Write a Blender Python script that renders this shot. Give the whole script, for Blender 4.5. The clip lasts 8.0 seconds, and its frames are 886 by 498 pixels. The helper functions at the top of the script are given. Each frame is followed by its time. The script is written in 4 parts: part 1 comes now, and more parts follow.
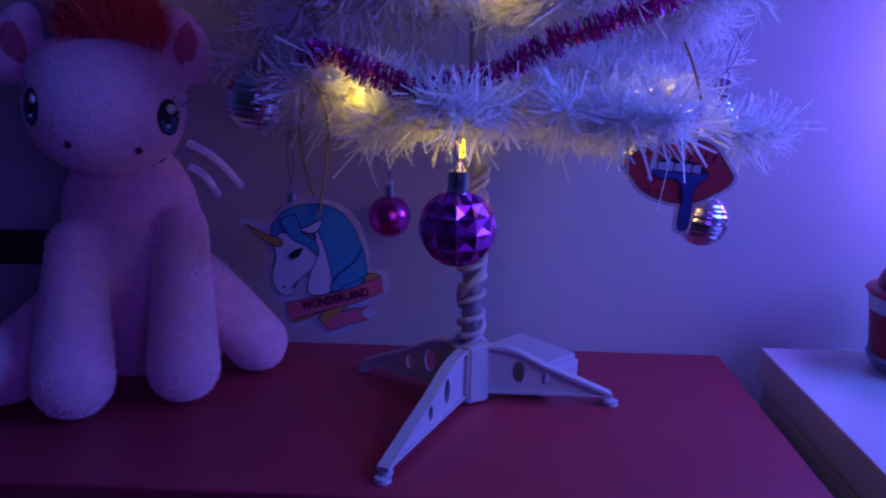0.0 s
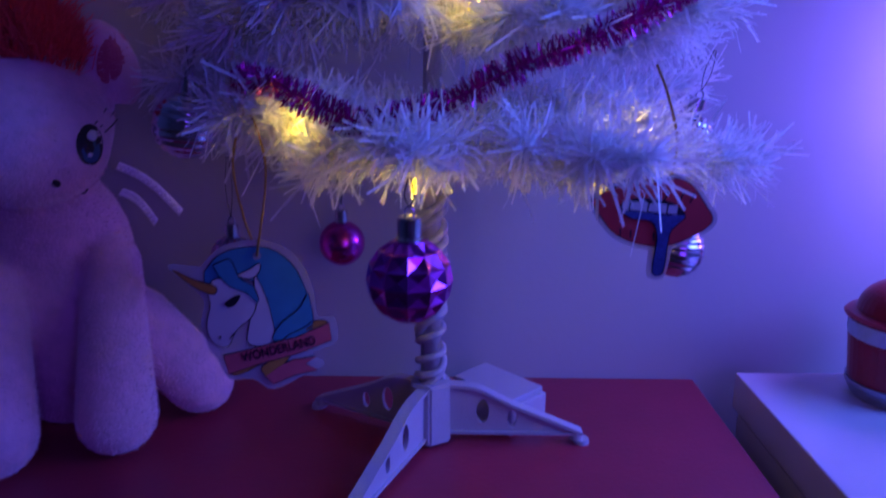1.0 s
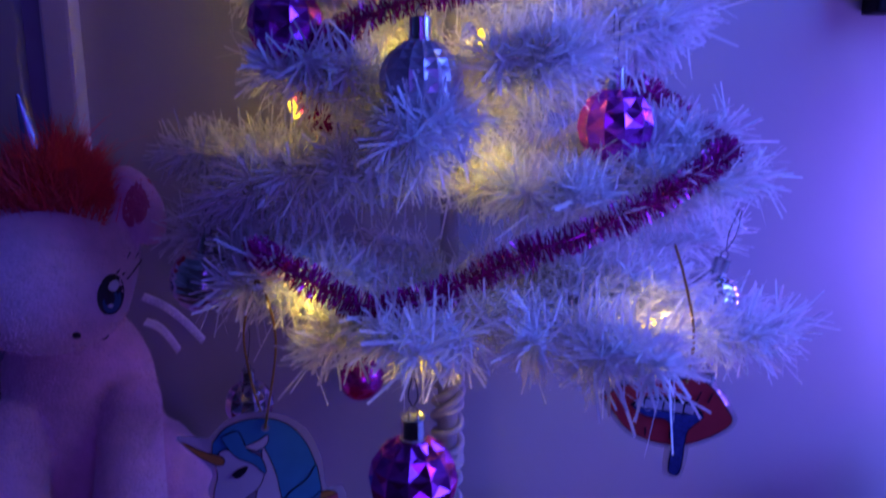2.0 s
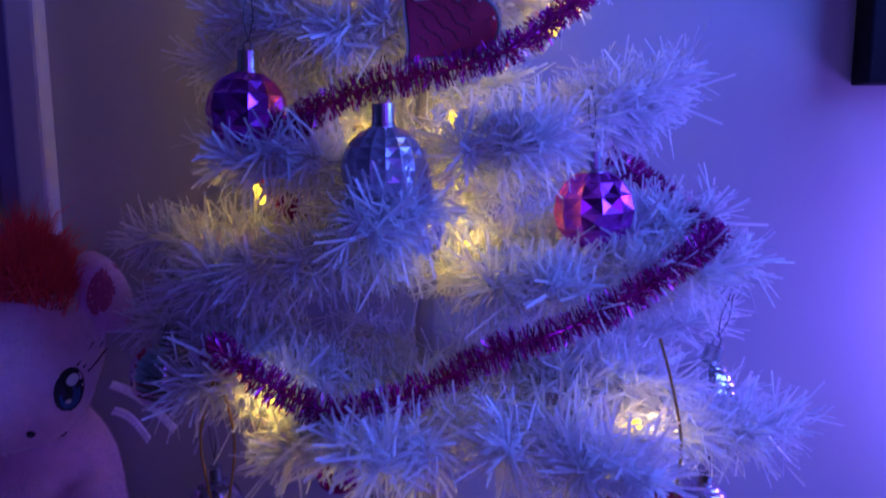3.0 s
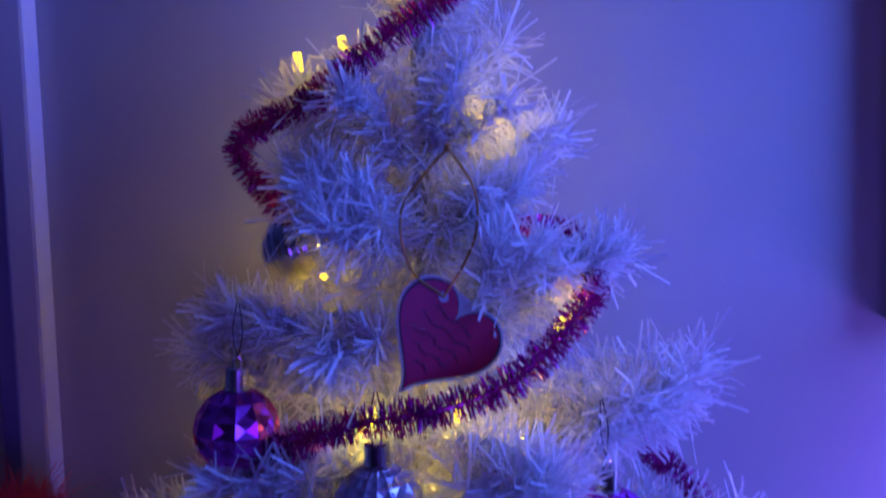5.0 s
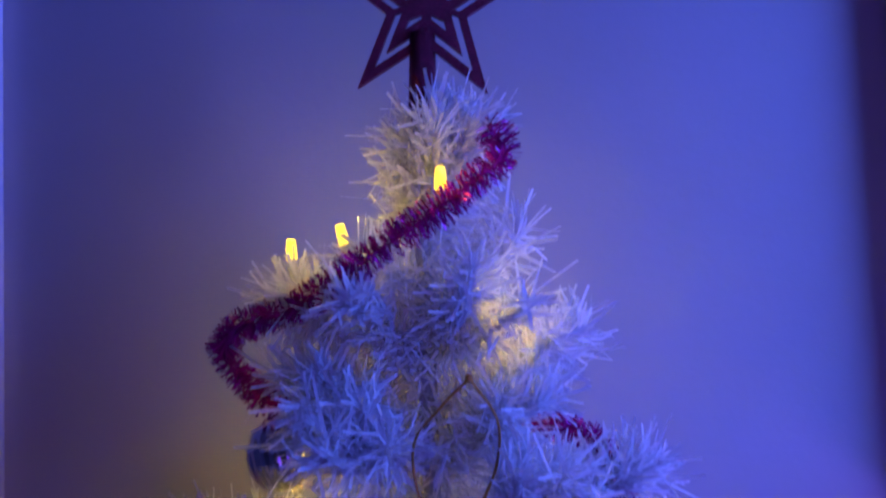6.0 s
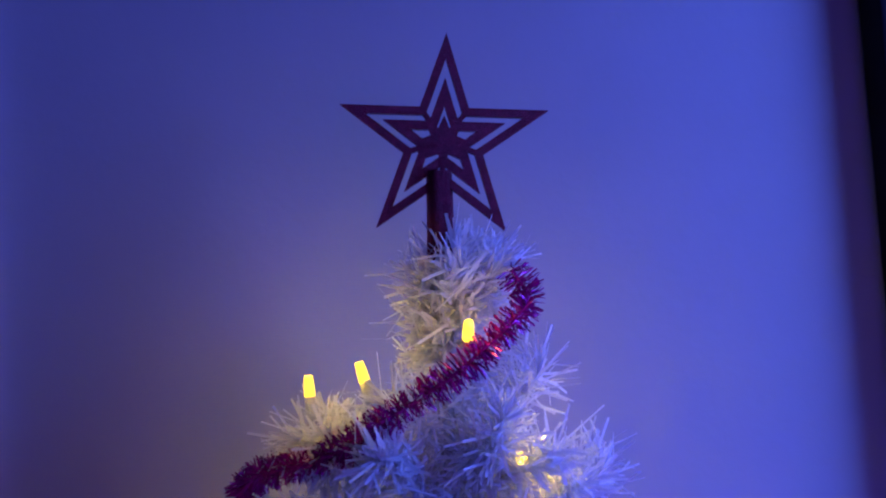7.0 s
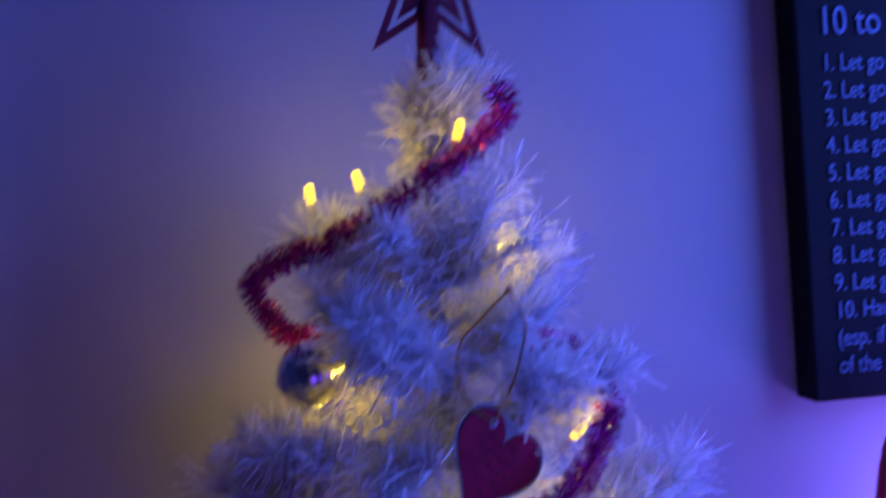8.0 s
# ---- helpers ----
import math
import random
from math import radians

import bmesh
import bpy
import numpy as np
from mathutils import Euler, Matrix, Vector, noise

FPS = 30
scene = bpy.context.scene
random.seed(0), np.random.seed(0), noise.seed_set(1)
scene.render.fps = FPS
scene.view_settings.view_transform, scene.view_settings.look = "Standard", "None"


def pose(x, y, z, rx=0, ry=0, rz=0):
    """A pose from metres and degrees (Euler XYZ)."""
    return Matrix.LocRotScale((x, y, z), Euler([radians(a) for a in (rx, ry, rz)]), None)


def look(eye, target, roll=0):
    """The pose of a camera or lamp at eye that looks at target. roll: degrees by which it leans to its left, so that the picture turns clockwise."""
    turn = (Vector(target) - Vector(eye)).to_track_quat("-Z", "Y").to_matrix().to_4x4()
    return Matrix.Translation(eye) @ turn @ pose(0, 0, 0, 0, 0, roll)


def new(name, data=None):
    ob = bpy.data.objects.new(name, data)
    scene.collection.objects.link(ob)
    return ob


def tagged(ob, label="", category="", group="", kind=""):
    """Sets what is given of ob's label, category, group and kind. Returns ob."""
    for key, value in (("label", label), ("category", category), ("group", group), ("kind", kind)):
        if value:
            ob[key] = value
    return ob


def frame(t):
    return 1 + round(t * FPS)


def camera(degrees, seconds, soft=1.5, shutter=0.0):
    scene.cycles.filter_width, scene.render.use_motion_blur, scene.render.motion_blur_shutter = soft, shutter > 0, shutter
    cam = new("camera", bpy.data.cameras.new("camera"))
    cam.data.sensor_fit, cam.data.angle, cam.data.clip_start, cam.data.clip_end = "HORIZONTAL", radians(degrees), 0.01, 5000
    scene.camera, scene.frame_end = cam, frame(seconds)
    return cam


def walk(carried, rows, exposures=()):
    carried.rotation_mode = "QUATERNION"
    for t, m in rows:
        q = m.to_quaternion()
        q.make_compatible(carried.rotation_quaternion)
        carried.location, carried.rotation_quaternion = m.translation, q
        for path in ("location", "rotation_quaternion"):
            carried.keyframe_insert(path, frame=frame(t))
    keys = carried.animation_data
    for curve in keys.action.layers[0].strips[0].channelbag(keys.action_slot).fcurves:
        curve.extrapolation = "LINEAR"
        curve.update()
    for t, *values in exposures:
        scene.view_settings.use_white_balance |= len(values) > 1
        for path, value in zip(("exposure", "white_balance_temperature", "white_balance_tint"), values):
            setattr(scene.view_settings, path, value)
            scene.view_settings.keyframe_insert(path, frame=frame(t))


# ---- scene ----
import collections

cam = camera(62.0, 8.0, soft=2.0, shutter=0.5)
PATH = [
    (0, (0.001, 0.057, 0.248), (-0.083, 1.993, -0.244), 0.9),
    (0.5, (0.0, 0.076, 0.248), (-0.014, 2.009, -0.268), 0.9),
    (1, (0.007, 0.105, 0.269), (0.01, 2.034, -0.261), 0.6),
    (1.5, (0.019, 0.128, 0.309), (-0.056, 2.055, -0.221), -0.4),
    (2, (0.023, 0.13, 0.337), (-0.095, 2.08, -0.091), 0.5),
    (3.3, (0.042, 0.167, 0.364), (-0.113, 2.146, 0.126), -0.8),
    (3.5, (0.039, 0.173, 0.377), (-0.134, 2.156, 0.176), -0.9),
    (4, (0.052, 0.185, 0.411), (-0.139, 2.167, 0.229), -1.4),
    (4.2, (0.056, 0.185, 0.422), (-0.18, 2.164, 0.253), -1.6),
    (5.3, (0.052, 0.203, 0.486), (-0.159, 2.19, 0.412), -1.6),
    (5.5, (0.042, 0.21, 0.493), (-0.144, 2.202, 0.512), -1.7),
    (6, (0.033, 0.226, 0.527), (-0.098, 2.219, 0.634), -2.0),
    (6.5, (0.022, 0.24, 0.562), (-0.064, 2.235, 0.686), -2.8),
    (7, (0.001, 0.22, 0.594), (0.016, 2.217, 0.694), -3.5),
    (7.5, (-0.028, 0.181, 0.582), (0.205, 2.167, 0.608), -4.6),
    (7.7, (-0.031, 0.175, 0.571), (0.294, 2.147, 0.514), -3.7),
    (8, (-0.049, 0.171, 0.516), (0.216, 2.153, 0.507), -3.5),
]
walk(cam, [(t, look(eye, target, roll)) for t, eye, target, roll in PATH])

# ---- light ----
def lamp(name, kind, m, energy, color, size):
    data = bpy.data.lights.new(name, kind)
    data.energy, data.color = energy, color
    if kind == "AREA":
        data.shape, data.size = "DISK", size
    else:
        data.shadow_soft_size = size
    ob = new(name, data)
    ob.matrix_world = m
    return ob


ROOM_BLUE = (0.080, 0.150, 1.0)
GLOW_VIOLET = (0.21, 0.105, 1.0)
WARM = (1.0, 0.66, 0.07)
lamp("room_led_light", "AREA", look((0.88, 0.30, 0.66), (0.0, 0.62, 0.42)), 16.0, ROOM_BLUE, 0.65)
# Violet fill added from the front; no lamp stands there.
lamp("front_fill_light", "AREA", look((0.40, -0.45, 0.35), (-0.16, 0.55, -0.12)), 2.0, (0.165, 0.055, 1.0), 0.5)
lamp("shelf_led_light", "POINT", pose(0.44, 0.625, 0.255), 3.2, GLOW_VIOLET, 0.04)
world = bpy.data.worlds.new("dark_room")
world.use_nodes = True
world.node_tree.nodes["Background"].inputs[0].default_value = (0.10, 0.07, 0.45, 1)
world.node_tree.nodes["Background"].inputs[1].default_value = 0.02
scene.world = world


# ---- materials ----
def mat(name, color, rough=0.5, metal=0.0, var=0.15, scale=40.0, bump=0.0, bump_scale=200.0, **more):
    """A principled material whose colour varies at two scales and whose surface has a fine relief."""
    m = bpy.data.materials.new(name)
    m.use_nodes = True
    nt = m.node_tree
    n, link = nt.nodes, nt.links.new
    p = n["Principled BSDF"]
    p.inputs["Roughness"].default_value, p.inputs["Metallic"].default_value = rough, metal
    for key, value in more.items():
        p.inputs[key.replace("_", " ")].default_value = value
    co = n.new("ShaderNodeTexCoord")
    big, fine = n.new("ShaderNodeTexNoise"), n.new("ShaderNodeTexNoise")
    big.inputs["Scale"].default_value, fine.inputs["Scale"].default_value = scale / 6, scale
    big.inputs["Detail"].default_value = fine.inputs["Detail"].default_value = 4
    add, ramp = n.new("ShaderNodeMath"), n.new("ShaderNodeMapRange")
    link(co.outputs["Object"], big.inputs["Vector"])
    link(co.outputs["Object"], fine.inputs["Vector"])
    link(big.outputs["Fac"], add.inputs[0])
    link(fine.outputs["Fac"], add.inputs[1])
    link(add.outputs[0], ramp.inputs["Value"])
    ramp.inputs["From Min"].default_value, ramp.inputs["From Max"].default_value = 0.6, 1.4
    ramp.inputs["To Min"].default_value, ramp.inputs["To Max"].default_value = 1 - var, 1 + var
    mul = n.new("ShaderNodeVectorMath")
    mul.operation = "SCALE"
    mul.inputs[0].default_value = color
    link(ramp.outputs[0], mul.inputs["Scale"])
    link(mul.outputs[0], p.inputs["Base Color"])
    if bump:
        grain, b = n.new("ShaderNodeTexNoise"), n.new("ShaderNodeBump")
        grain.inputs["Scale"].default_value, grain.inputs["Detail"].default_value = bump_scale, 3
        b.inputs["Strength"].default_value, b.inputs["Distance"].default_value = bump, 0.002
        link(co.outputs["Object"], grain.inputs["Vector"])
        link(grain.outputs["Fac"], b.inputs["Height"])
        link(b.outputs[0], p.inputs["Normal"])
    return m


def per_strand(m, low, high):
    """Lets the strands of one mesh differ in brightness."""
    nt = m.node_tree
    n, link = nt.nodes, nt.links.new
    geo, ramp, mul = n.new("ShaderNodeNewGeometry"), n.new("ShaderNodeMapRange"), n.new("ShaderNodeVectorMath")
    ramp.inputs["To Min"].default_value, ramp.inputs["To Max"].default_value = low, high
    mul.operation = "SCALE"
    p = n["Principled BSDF"]
    link(p.inputs["Base Color"].links[0].from_socket, mul.inputs[0])
    link(geo.outputs["Random Per Island"], ramp.inputs["Value"])
    link(ramp.outputs[0], mul.inputs["Scale"])
    link(mul.outputs[0], p.inputs["Base Color"])
    return m


def see_through(m, share, color):
    """Mixes in light that shines through thin film."""
    nt = m.node_tree
    n, link = nt.nodes, nt.links.new
    out, mix, tr = n["Material Output"], n.new("ShaderNodeMixShader"), n.new("ShaderNodeBsdfTranslucent")
    tr.inputs["Color"].default_value = (*color, 1)
    mix.inputs[0].default_value = share
    link(n["Principled BSDF"].outputs[0], mix.inputs[1])
    link(tr.outputs[0], mix.inputs[2])
    link(mix.outputs[0], out.inputs["Surface"])
    return m


M_WALL = mat("wall_paint", (0.48, 0.47, 0.47), 0.75, var=0.04, scale=18, bump=0.09, bump_scale=140)
M_DOOR = mat("door_paint", (0.42, 0.44, 0.48), 0.45, var=0.05, scale=14, bump=0.1)
M_TRIM = mat("trim_paint", (0.75, 0.75, 0.76), 0.4, var=0.05, scale=20, bump=0.08)
M_RED_TOP = mat("red_lacquer", (0.30, 0.022, 0.050), 0.42, var=0.12, scale=30, bump=0.12, bump_scale=260)
M_DARK = mat("dark_wood", (0.03, 0.02, 0.025), 0.6, var=0.2, scale=30)
M_WHITE_SHELF = mat("white_laminate", (0.54, 0.54, 0.57), 0.18, var=0.05, scale=25, bump=0.04)
M_FLOOR = mat("floor_wood", (0.20, 0.13, 0.08), 0.5, var=0.2, scale=8)
M_NEEDLE = see_through(per_strand(mat("white_foil_needles", (0.90, 0.90, 0.90), 0.28, var=0.08, scale=60), 0.72, 1.12), 0.42, (0.9, 0.9, 0.9))
M_TRUNK = mat("white_trunk", (0.44, 0.44, 0.46), 0.45, var=0.15, scale=90, bump=0.3)
M_PLASTIC = mat("white_plastic", (0.44, 0.44, 0.47), 0.42, var=0.06, scale=80, bump=0.15, bump_scale=500)
M_TINSEL = per_strand(mat("red_foil", (0.64, 0.025, 0.37), 0.20, 0.6, var=0.1, scale=90), 0.45, 1.3)
M_PURPLE = mat("magenta_chrome", (0.72, 0.09, 0.70), 0.22, 1.0, var=0.08, scale=60)
M_PINK = mat("pink_chrome", (0.72, 0.06, 0.48), 0.24, 1.0, var=0.08, scale=60)
M_SILVER = mat("silver_chrome", (0.72, 0.70, 0.74), 0.14, 1.0, var=0.08, scale=60)
M_PEARL = mat("pearl_lilac_chrome", (0.60, 0.58, 0.68), 0.30, 0.75, var=0.15, scale=60)
M_LILAC = mat("lilac_chrome", (0.62, 0.50, 0.66), 0.2, 1.0, var=0.08, scale=60)
M_CAP = mat("silver_cap", (0.62, 0.62, 0.64), 0.2, 1.0, var=0.1, scale=120)
M_GOLD = mat("gold_cord", (0.45, 0.28, 0.07), 0.35, 0.7, var=0.2, scale=300)
M_STAR = mat("burgundy_glitter", (0.20, 0.008, 0.034), 0.38, 0.5, var=0.5, scale=900, bump=0.8, bump_scale=1800)
M_CLEAR = mat("clear_cord", (0.7, 0.7, 0.7), 0.3, var=0.05)
M_PLUSH = mat("pink_plush", (0.80, 0.50, 0.60), 0.95, var=0.16, scale=110, bump=0.55, bump_scale=420, Sheen_Weight=0.6, Sheen_Roughness=0.5)
M_MANE = see_through(per_strand(mat("red_plush", (0.88, 0.11, 0.13), 0.85, var=0.2, scale=150, bump=0.8, bump_scale=600), 0.75, 1.2), 0.45, (0.95, 0.13, 0.15))
M_EAR = mat("inner_ear_plush", (0.58, 0.13, 0.19), 0.9, var=0.15, scale=150, bump=0.6, bump_scale=600)
M_BLACK = mat("black_thread", (0.012, 0.010, 0.014), 0.4, var=0.2, scale=200)
M_IRIS = mat("blue_thread", (0.02, 0.10, 0.22), 0.4, var=0.2, scale=300)
M_EYEWHITE = mat("white_thread", (0.75, 0.75, 0.75), 0.4, var=0.05, scale=300)
M_HORN = mat("iridescent_fabric", (0.32, 0.36, 0.62), 0.25, 0.6, var=0.4, scale=120, bump=0.4)
M_GLITTER = mat("silver_glitter", (0.95, 0.95, 0.97), 0.15, 0.0, var=0.2, scale=700, bump=0.3, bump_scale=900)
M_CARD = mat("laminated_card", (0.62, 0.62, 0.66), 0.2, var=0.04, scale=60, Alpha=0.4)
M_INK = mat("dark_ink", (0.015, 0.015, 0.03), 0.3, var=0.1)
M_CARD_WHITE = mat("card_white", (0.60, 0.62, 0.66), 0.28, var=0.05, scale=60)
M_CARD_BLUE = mat("card_blue", (0.05, 0.29, 0.43), 0.28, var=0.12, scale=90)
M_CARD_GOLD = mat("card_gold", (0.50, 0.24, 0.06), 0.3, var=0.12, scale=90)
M_CARD_PINK = mat("card_pink", (0.62, 0.12, 0.16), 0.3, var=0.1, scale=90)
M_CARD_RED = mat("card_red", (0.66, 0.06, 0.07), 0.3, var=0.12, scale=90)
M_CARD_DRIP = mat("card_drip_glitter", (0.05, 0.09, 0.30), 0.3, var=0.5, scale=900)
M_HEART = mat("heart_card", (0.36, 0.012, 0.045), 0.25, var=0.25, scale=90)
M_CANVAS = mat("black_canvas", (0.006, 0.006, 0.010), 0.7, var=0.2, scale=60, bump=0.3, bump_scale=900, Specular_IOR_Level=0.15)
M_LETTER = mat("sign_lettering", (0.12, 0.19, 0.36), 0.6, var=0.1, scale=200)
M_TOY_RED = mat("red_enamel", (0.28, 0.010, 0.02), 0.28, var=0.1, scale=60)
M_TOY_BASE = mat("chrome_base", (0.35, 0.35, 0.40), 0.3, 0.9, var=0.15, scale=60)
M_TOY_GLASS = see_through(mat("frosted_glass_band", (0.8, 0.9, 0.95), 0.1, var=0.25, scale=160), 0.5, (0.8, 0.95, 1.0))
M_STRAND = mat("red_gloss_plastic", (0.55, 0.03, 0.06), 0.15, var=0.1, scale=60)

M_BULB = bpy.data.materials.new("warm_bulb")
M_BULB.use_nodes = True
pb = M_BULB.node_tree.nodes["Principled BSDF"]
pb.inputs["Base Color"].default_value = (0.55, 0.38, 0.06, 1)
pb.inputs["Emission Color"].default_value = (1.0, 0.62, 0.045, 1)
pb.inputs["Emission Strength"].default_value = 2.6


# ---- mesh helpers ----
def thing(name, label, category, at=(0, 0, 0), group="", kind=""):
    ob = new(name)
    ob.empty_display_size = 0.02
    ob.location = at
    return tagged(ob, label, category, group, kind)



def part(name, source, material, parent=None, label="", smooth=False):
    """Links a bmesh or a mesh as one object; with a parent, its coordinates are those of the parent's thing as it stands."""
    if isinstance(source, bmesh.types.BMesh):
        me = bpy.data.meshes.new(name)
        source.to_mesh(me)
        source.free()
    else:
        me = source
    for m in material if isinstance(material, (list, tuple)) else (material,):
        me.materials.append(m)
    if smooth:
        me.polygons.foreach_set("use_smooth", [True] * len(me.polygons))
    ob = new(name, me)
    if parent:
        ob.parent = parent
    return tagged(ob, label)


def mesh_of(name, verts, faces):
    me = bpy.data.meshes.new(name)
    me.from_pydata([tuple(v) for v in verts], [], faces)
    me.update()
    return me


def box(size, at=(0, 0, 0), bevel=0.002, rz=0.0):
    bm = bmesh.new()
    bmesh.ops.create_cube(bm, size=1, matrix=pose(*at, 0, 0, rz) @ Matrix.Diagonal((*size, 1)))
    if bevel:
        bmesh.ops.bevel(bm, geom=bm.edges[:], offset=bevel, segments=2, affect="EDGES", profile=0.6)
    return bm


def lathe(profile, segments=32, at=(0, 0, 0)):
    """A turned shape from (radius, height) pairs; closed where the radius is 0."""
    verts, faces, rings = [], [], []
    for r, z in profile:
        if r < 1e-6:
            rings.append([len(verts)])
            verts.append((at[0], at[1], at[2] + z))
        else:
            rings.append(list(range(len(verts), len(verts) + segments)))
            verts += [(at[0] + r * math.cos(2 * math.pi * k / segments), at[1] + r * math.sin(2 * math.pi * k / segments), at[2] + z) for k in range(segments)]
    for a, b in zip(rings, rings[1:]):
        for k in range(segments):
            q = [a[k % len(a)], a[(k + 1) % len(a)], b[(k + 1) % len(b)], b[k % len(b)]]
            q = list(dict.fromkeys(q))
            if len(q) > 2:
                faces.append(q)
    return mesh_of("lathe", verts, faces)


def smooth_path(points, n):
    """A Catmull-Rom line through the points."""
    p = np.array(points, float)
    p = np.vstack([2 * p[0] - p[1], p, 2 * p[-1] - p[-2]])
    out = []
    for u in np.linspace(0, len(points) - 1 - 1e-6, n):
        i, t = int(u), u - int(u)
        a, b, c, d = p[i : i + 4]
        out.append(0.5 * (2 * b + (c - a) * t + (2 * a - 5 * b + 4 * c - d) * t * t + (3 * b - a - 3 * c + d) * t**3))
    return np.array(out)


def tube(points, radius, sides=6, taper=1.0):
    p = np.array(points, float)
    t = np.gradient(p, axis=0)
    t /= np.linalg.norm(t, axis=1)[:, None] + 1e-12
    ref = np.array([0.31, 0.17, 0.93])
    verts, faces = [], []
    for i in range(len(p)):
        a = np.cross(t[i], ref)
        a /= np.linalg.norm(a) + 1e-12
        b = np.cross(t[i], a)
        r = radius * (1 + (taper - 1) * i / (len(p) - 1))
        verts += [p[i] + r * (math.cos(2 * math.pi * k / sides) * a + math.sin(2 * math.pi * k / sides) * b) for k in range(sides)]
    for i in range(len(p) - 1):
        for k in range(sides):
            faces.append((i * sides + k, i * sides + (k + 1) % sides, (i + 1) * sides + (k + 1) % sides, (i + 1) * sides + k))
    faces += [tuple(range(sides))[::-1], tuple(range((len(p) - 1) * sides, len(p) * sides))]
    return mesh_of("tube", verts, faces)


def unit(v):
    return v / (np.linalg.norm(v, axis=-1, keepdims=True) + 1e-12)


def strips(base, way, length, width, rng, bend=0.25, tip=0.5):
    """Many thin bent strips of film in one mesh."""
    n = len(base)
    side = unit(np.cross(way, rng.normal(size=(n, 3)))) * (width / 2)[:, None]
    curl = unit(np.cross(way, side)) * (rng.normal(size=n) * bend * length)[:, None]
    mid = base + way * (0.55 * length)[:, None]
    end = base + way * length[:, None] + curl
    v = np.stack([base - side, base + side, mid + side, mid - side, end + tip * side, end - tip * side], 1).reshape(-1, 3)
    k = 6 * np.arange(n)[:, None]
    f = np.concatenate([k + [0, 1, 2, 3], k + [3, 2, 4, 5]]).tolist()
    return v, f


def join(*pieces):
    verts, faces, off = [], [], 0
    for v, f in pieces:
        verts.append(np.asarray(v))
        faces += [[i + off for i in q] for q in f]
        off += len(v)
    return mesh_of("strands", np.concatenate(verts), faces)


def raw(me):
    return np.array([v.co[:] for v in me.vertices]), [list(p.vertices) for p in me.polygons]


def flat(points, depth, n=0, y=0.0):
    """A flat plate in the plane of x and z, its face at -y, from an outline."""
    if n:
        p = smooth_path(list(points) + [points[0]], n + 1)[:-1]
    else:
        p = np.array(points, float)
    bm = bmesh.new()
    front = [bm.verts.new((a, y, b)) for a, b in p[:, :2]]
    back = [bm.verts.new((a, y + depth, b)) for a, b in p[:, :2]]
    bm.faces.new(front)
    bm.faces.new(back[::-1])
    for i in range(len(p)):
        j = (i + 1) % len(p)
        bm.faces.new((front[i], back[i], back[j], front[j]))
    bmesh.ops.recalc_face_normals(bm, faces=bm.faces[:])
    return bm


def words(text, size, x, z, y, squeeze=1.0, tilt=0.0, depth=0.0004, bold=0.0):
    """Raised lettering on an upright face, in the built-in font."""
    cu = bpy.data.curves.new("text", "FONT")
    cu.body, cu.size, cu.extrude, cu.offset = text, size, depth, bold
    tmp = new("text", cu)
    bpy.context.view_layer.update()
    me = bpy.data.meshes.new_from_object(tmp.evaluated_get(bpy.context.evaluated_depsgraph_get()))
    bpy.data.objects.remove(tmp)
    me.transform(Matrix.Translation((x, y, z)) @ pose(0, 0, 0, 0, tilt, 0) @ pose(0, 0, 0, 90) @ Matrix.Diagonal((squeeze, 1, 1, 1)))
    return me


# ---- the room ----
WALL_Y = 0.68
def structure(name, bm, material, label, category="wall"):
    return tagged(part(name, bm, material), label, category, kind="structure")


structure("wall_north", box((4.58, 0.12, 2.6), (-0.17, WALL_Y + 0.06, 0.55), 0), M_WALL, "smooth pale painted wall behind the tree")
structure("wall_south", box((4.58, 0.12, 2.6), (-0.17, -3.00, 0.55), 0), M_WALL, "plain pale painted wall")
structure("wall_east", box((0.12, 3.62, 2.6), (2.06, -1.13, 0.55), 0), M_WALL, "plain pale painted wall")
structure("wall_west", box((0.12, 3.62, 2.6), (-2.40, -1.13, 0.55), 0), M_WALL, "plain pale painted wall")
structure("floor", box((4.58, 3.62, 0.1), (-0.17, -1.13, -0.80), 0), M_FLOOR, "brown wooden floor", "floor")
structure("ceiling", box((4.58, 3.62, 0.1), (-0.17, -1.13, 1.90), 0), M_WALL, "plain pale ceiling", "ceiling")

# the door frame at the wall: a raised white strip, a recessed jamb and the grey leaf
door = thing("door_1", "closed grey door with a white painted casing", "door", (-0.55, WALL_Y, -0.75), kind="structure")
TO_DOOR = Matrix.Translation((0.55, -WALL_Y, 0.75))


def under(bm, shift):
    bm.transform(shift)
    return bm


part("casing", under(box((0.023, 0.016, 2.4), (-0.2905, WALL_Y - 0.008, 0.45), 0.003), TO_DOOR), M_TRIM, door, "white painted casing strip")
part("jamb", under(box((0.018, 0.004, 2.4), (-0.3125, WALL_Y - 0.002, 0.45), 0.0005), TO_DOOR), M_DOOR, door, "shaded inner jamb")
part("stop", under(box((0.030, 0.012, 2.4), (-0.3370, WALL_Y - 0.006, 0.45), 0.002), TO_DOOR), M_DOOR, door)
leaf = part("leaf", under(box((0.42, 0.008, 2.4), (-0.5630, WALL_Y - 0.004, 0.45), 0.001), TO_DOOR), M_DOOR, door, "flat grey door leaf")
part("rail", under(box((0.40, 0.012, 0.030), (-0.5630, WALL_Y - 0.013, 0.085), 0.003), TO_DOOR), M_DARK, leaf, "dark cross rail")

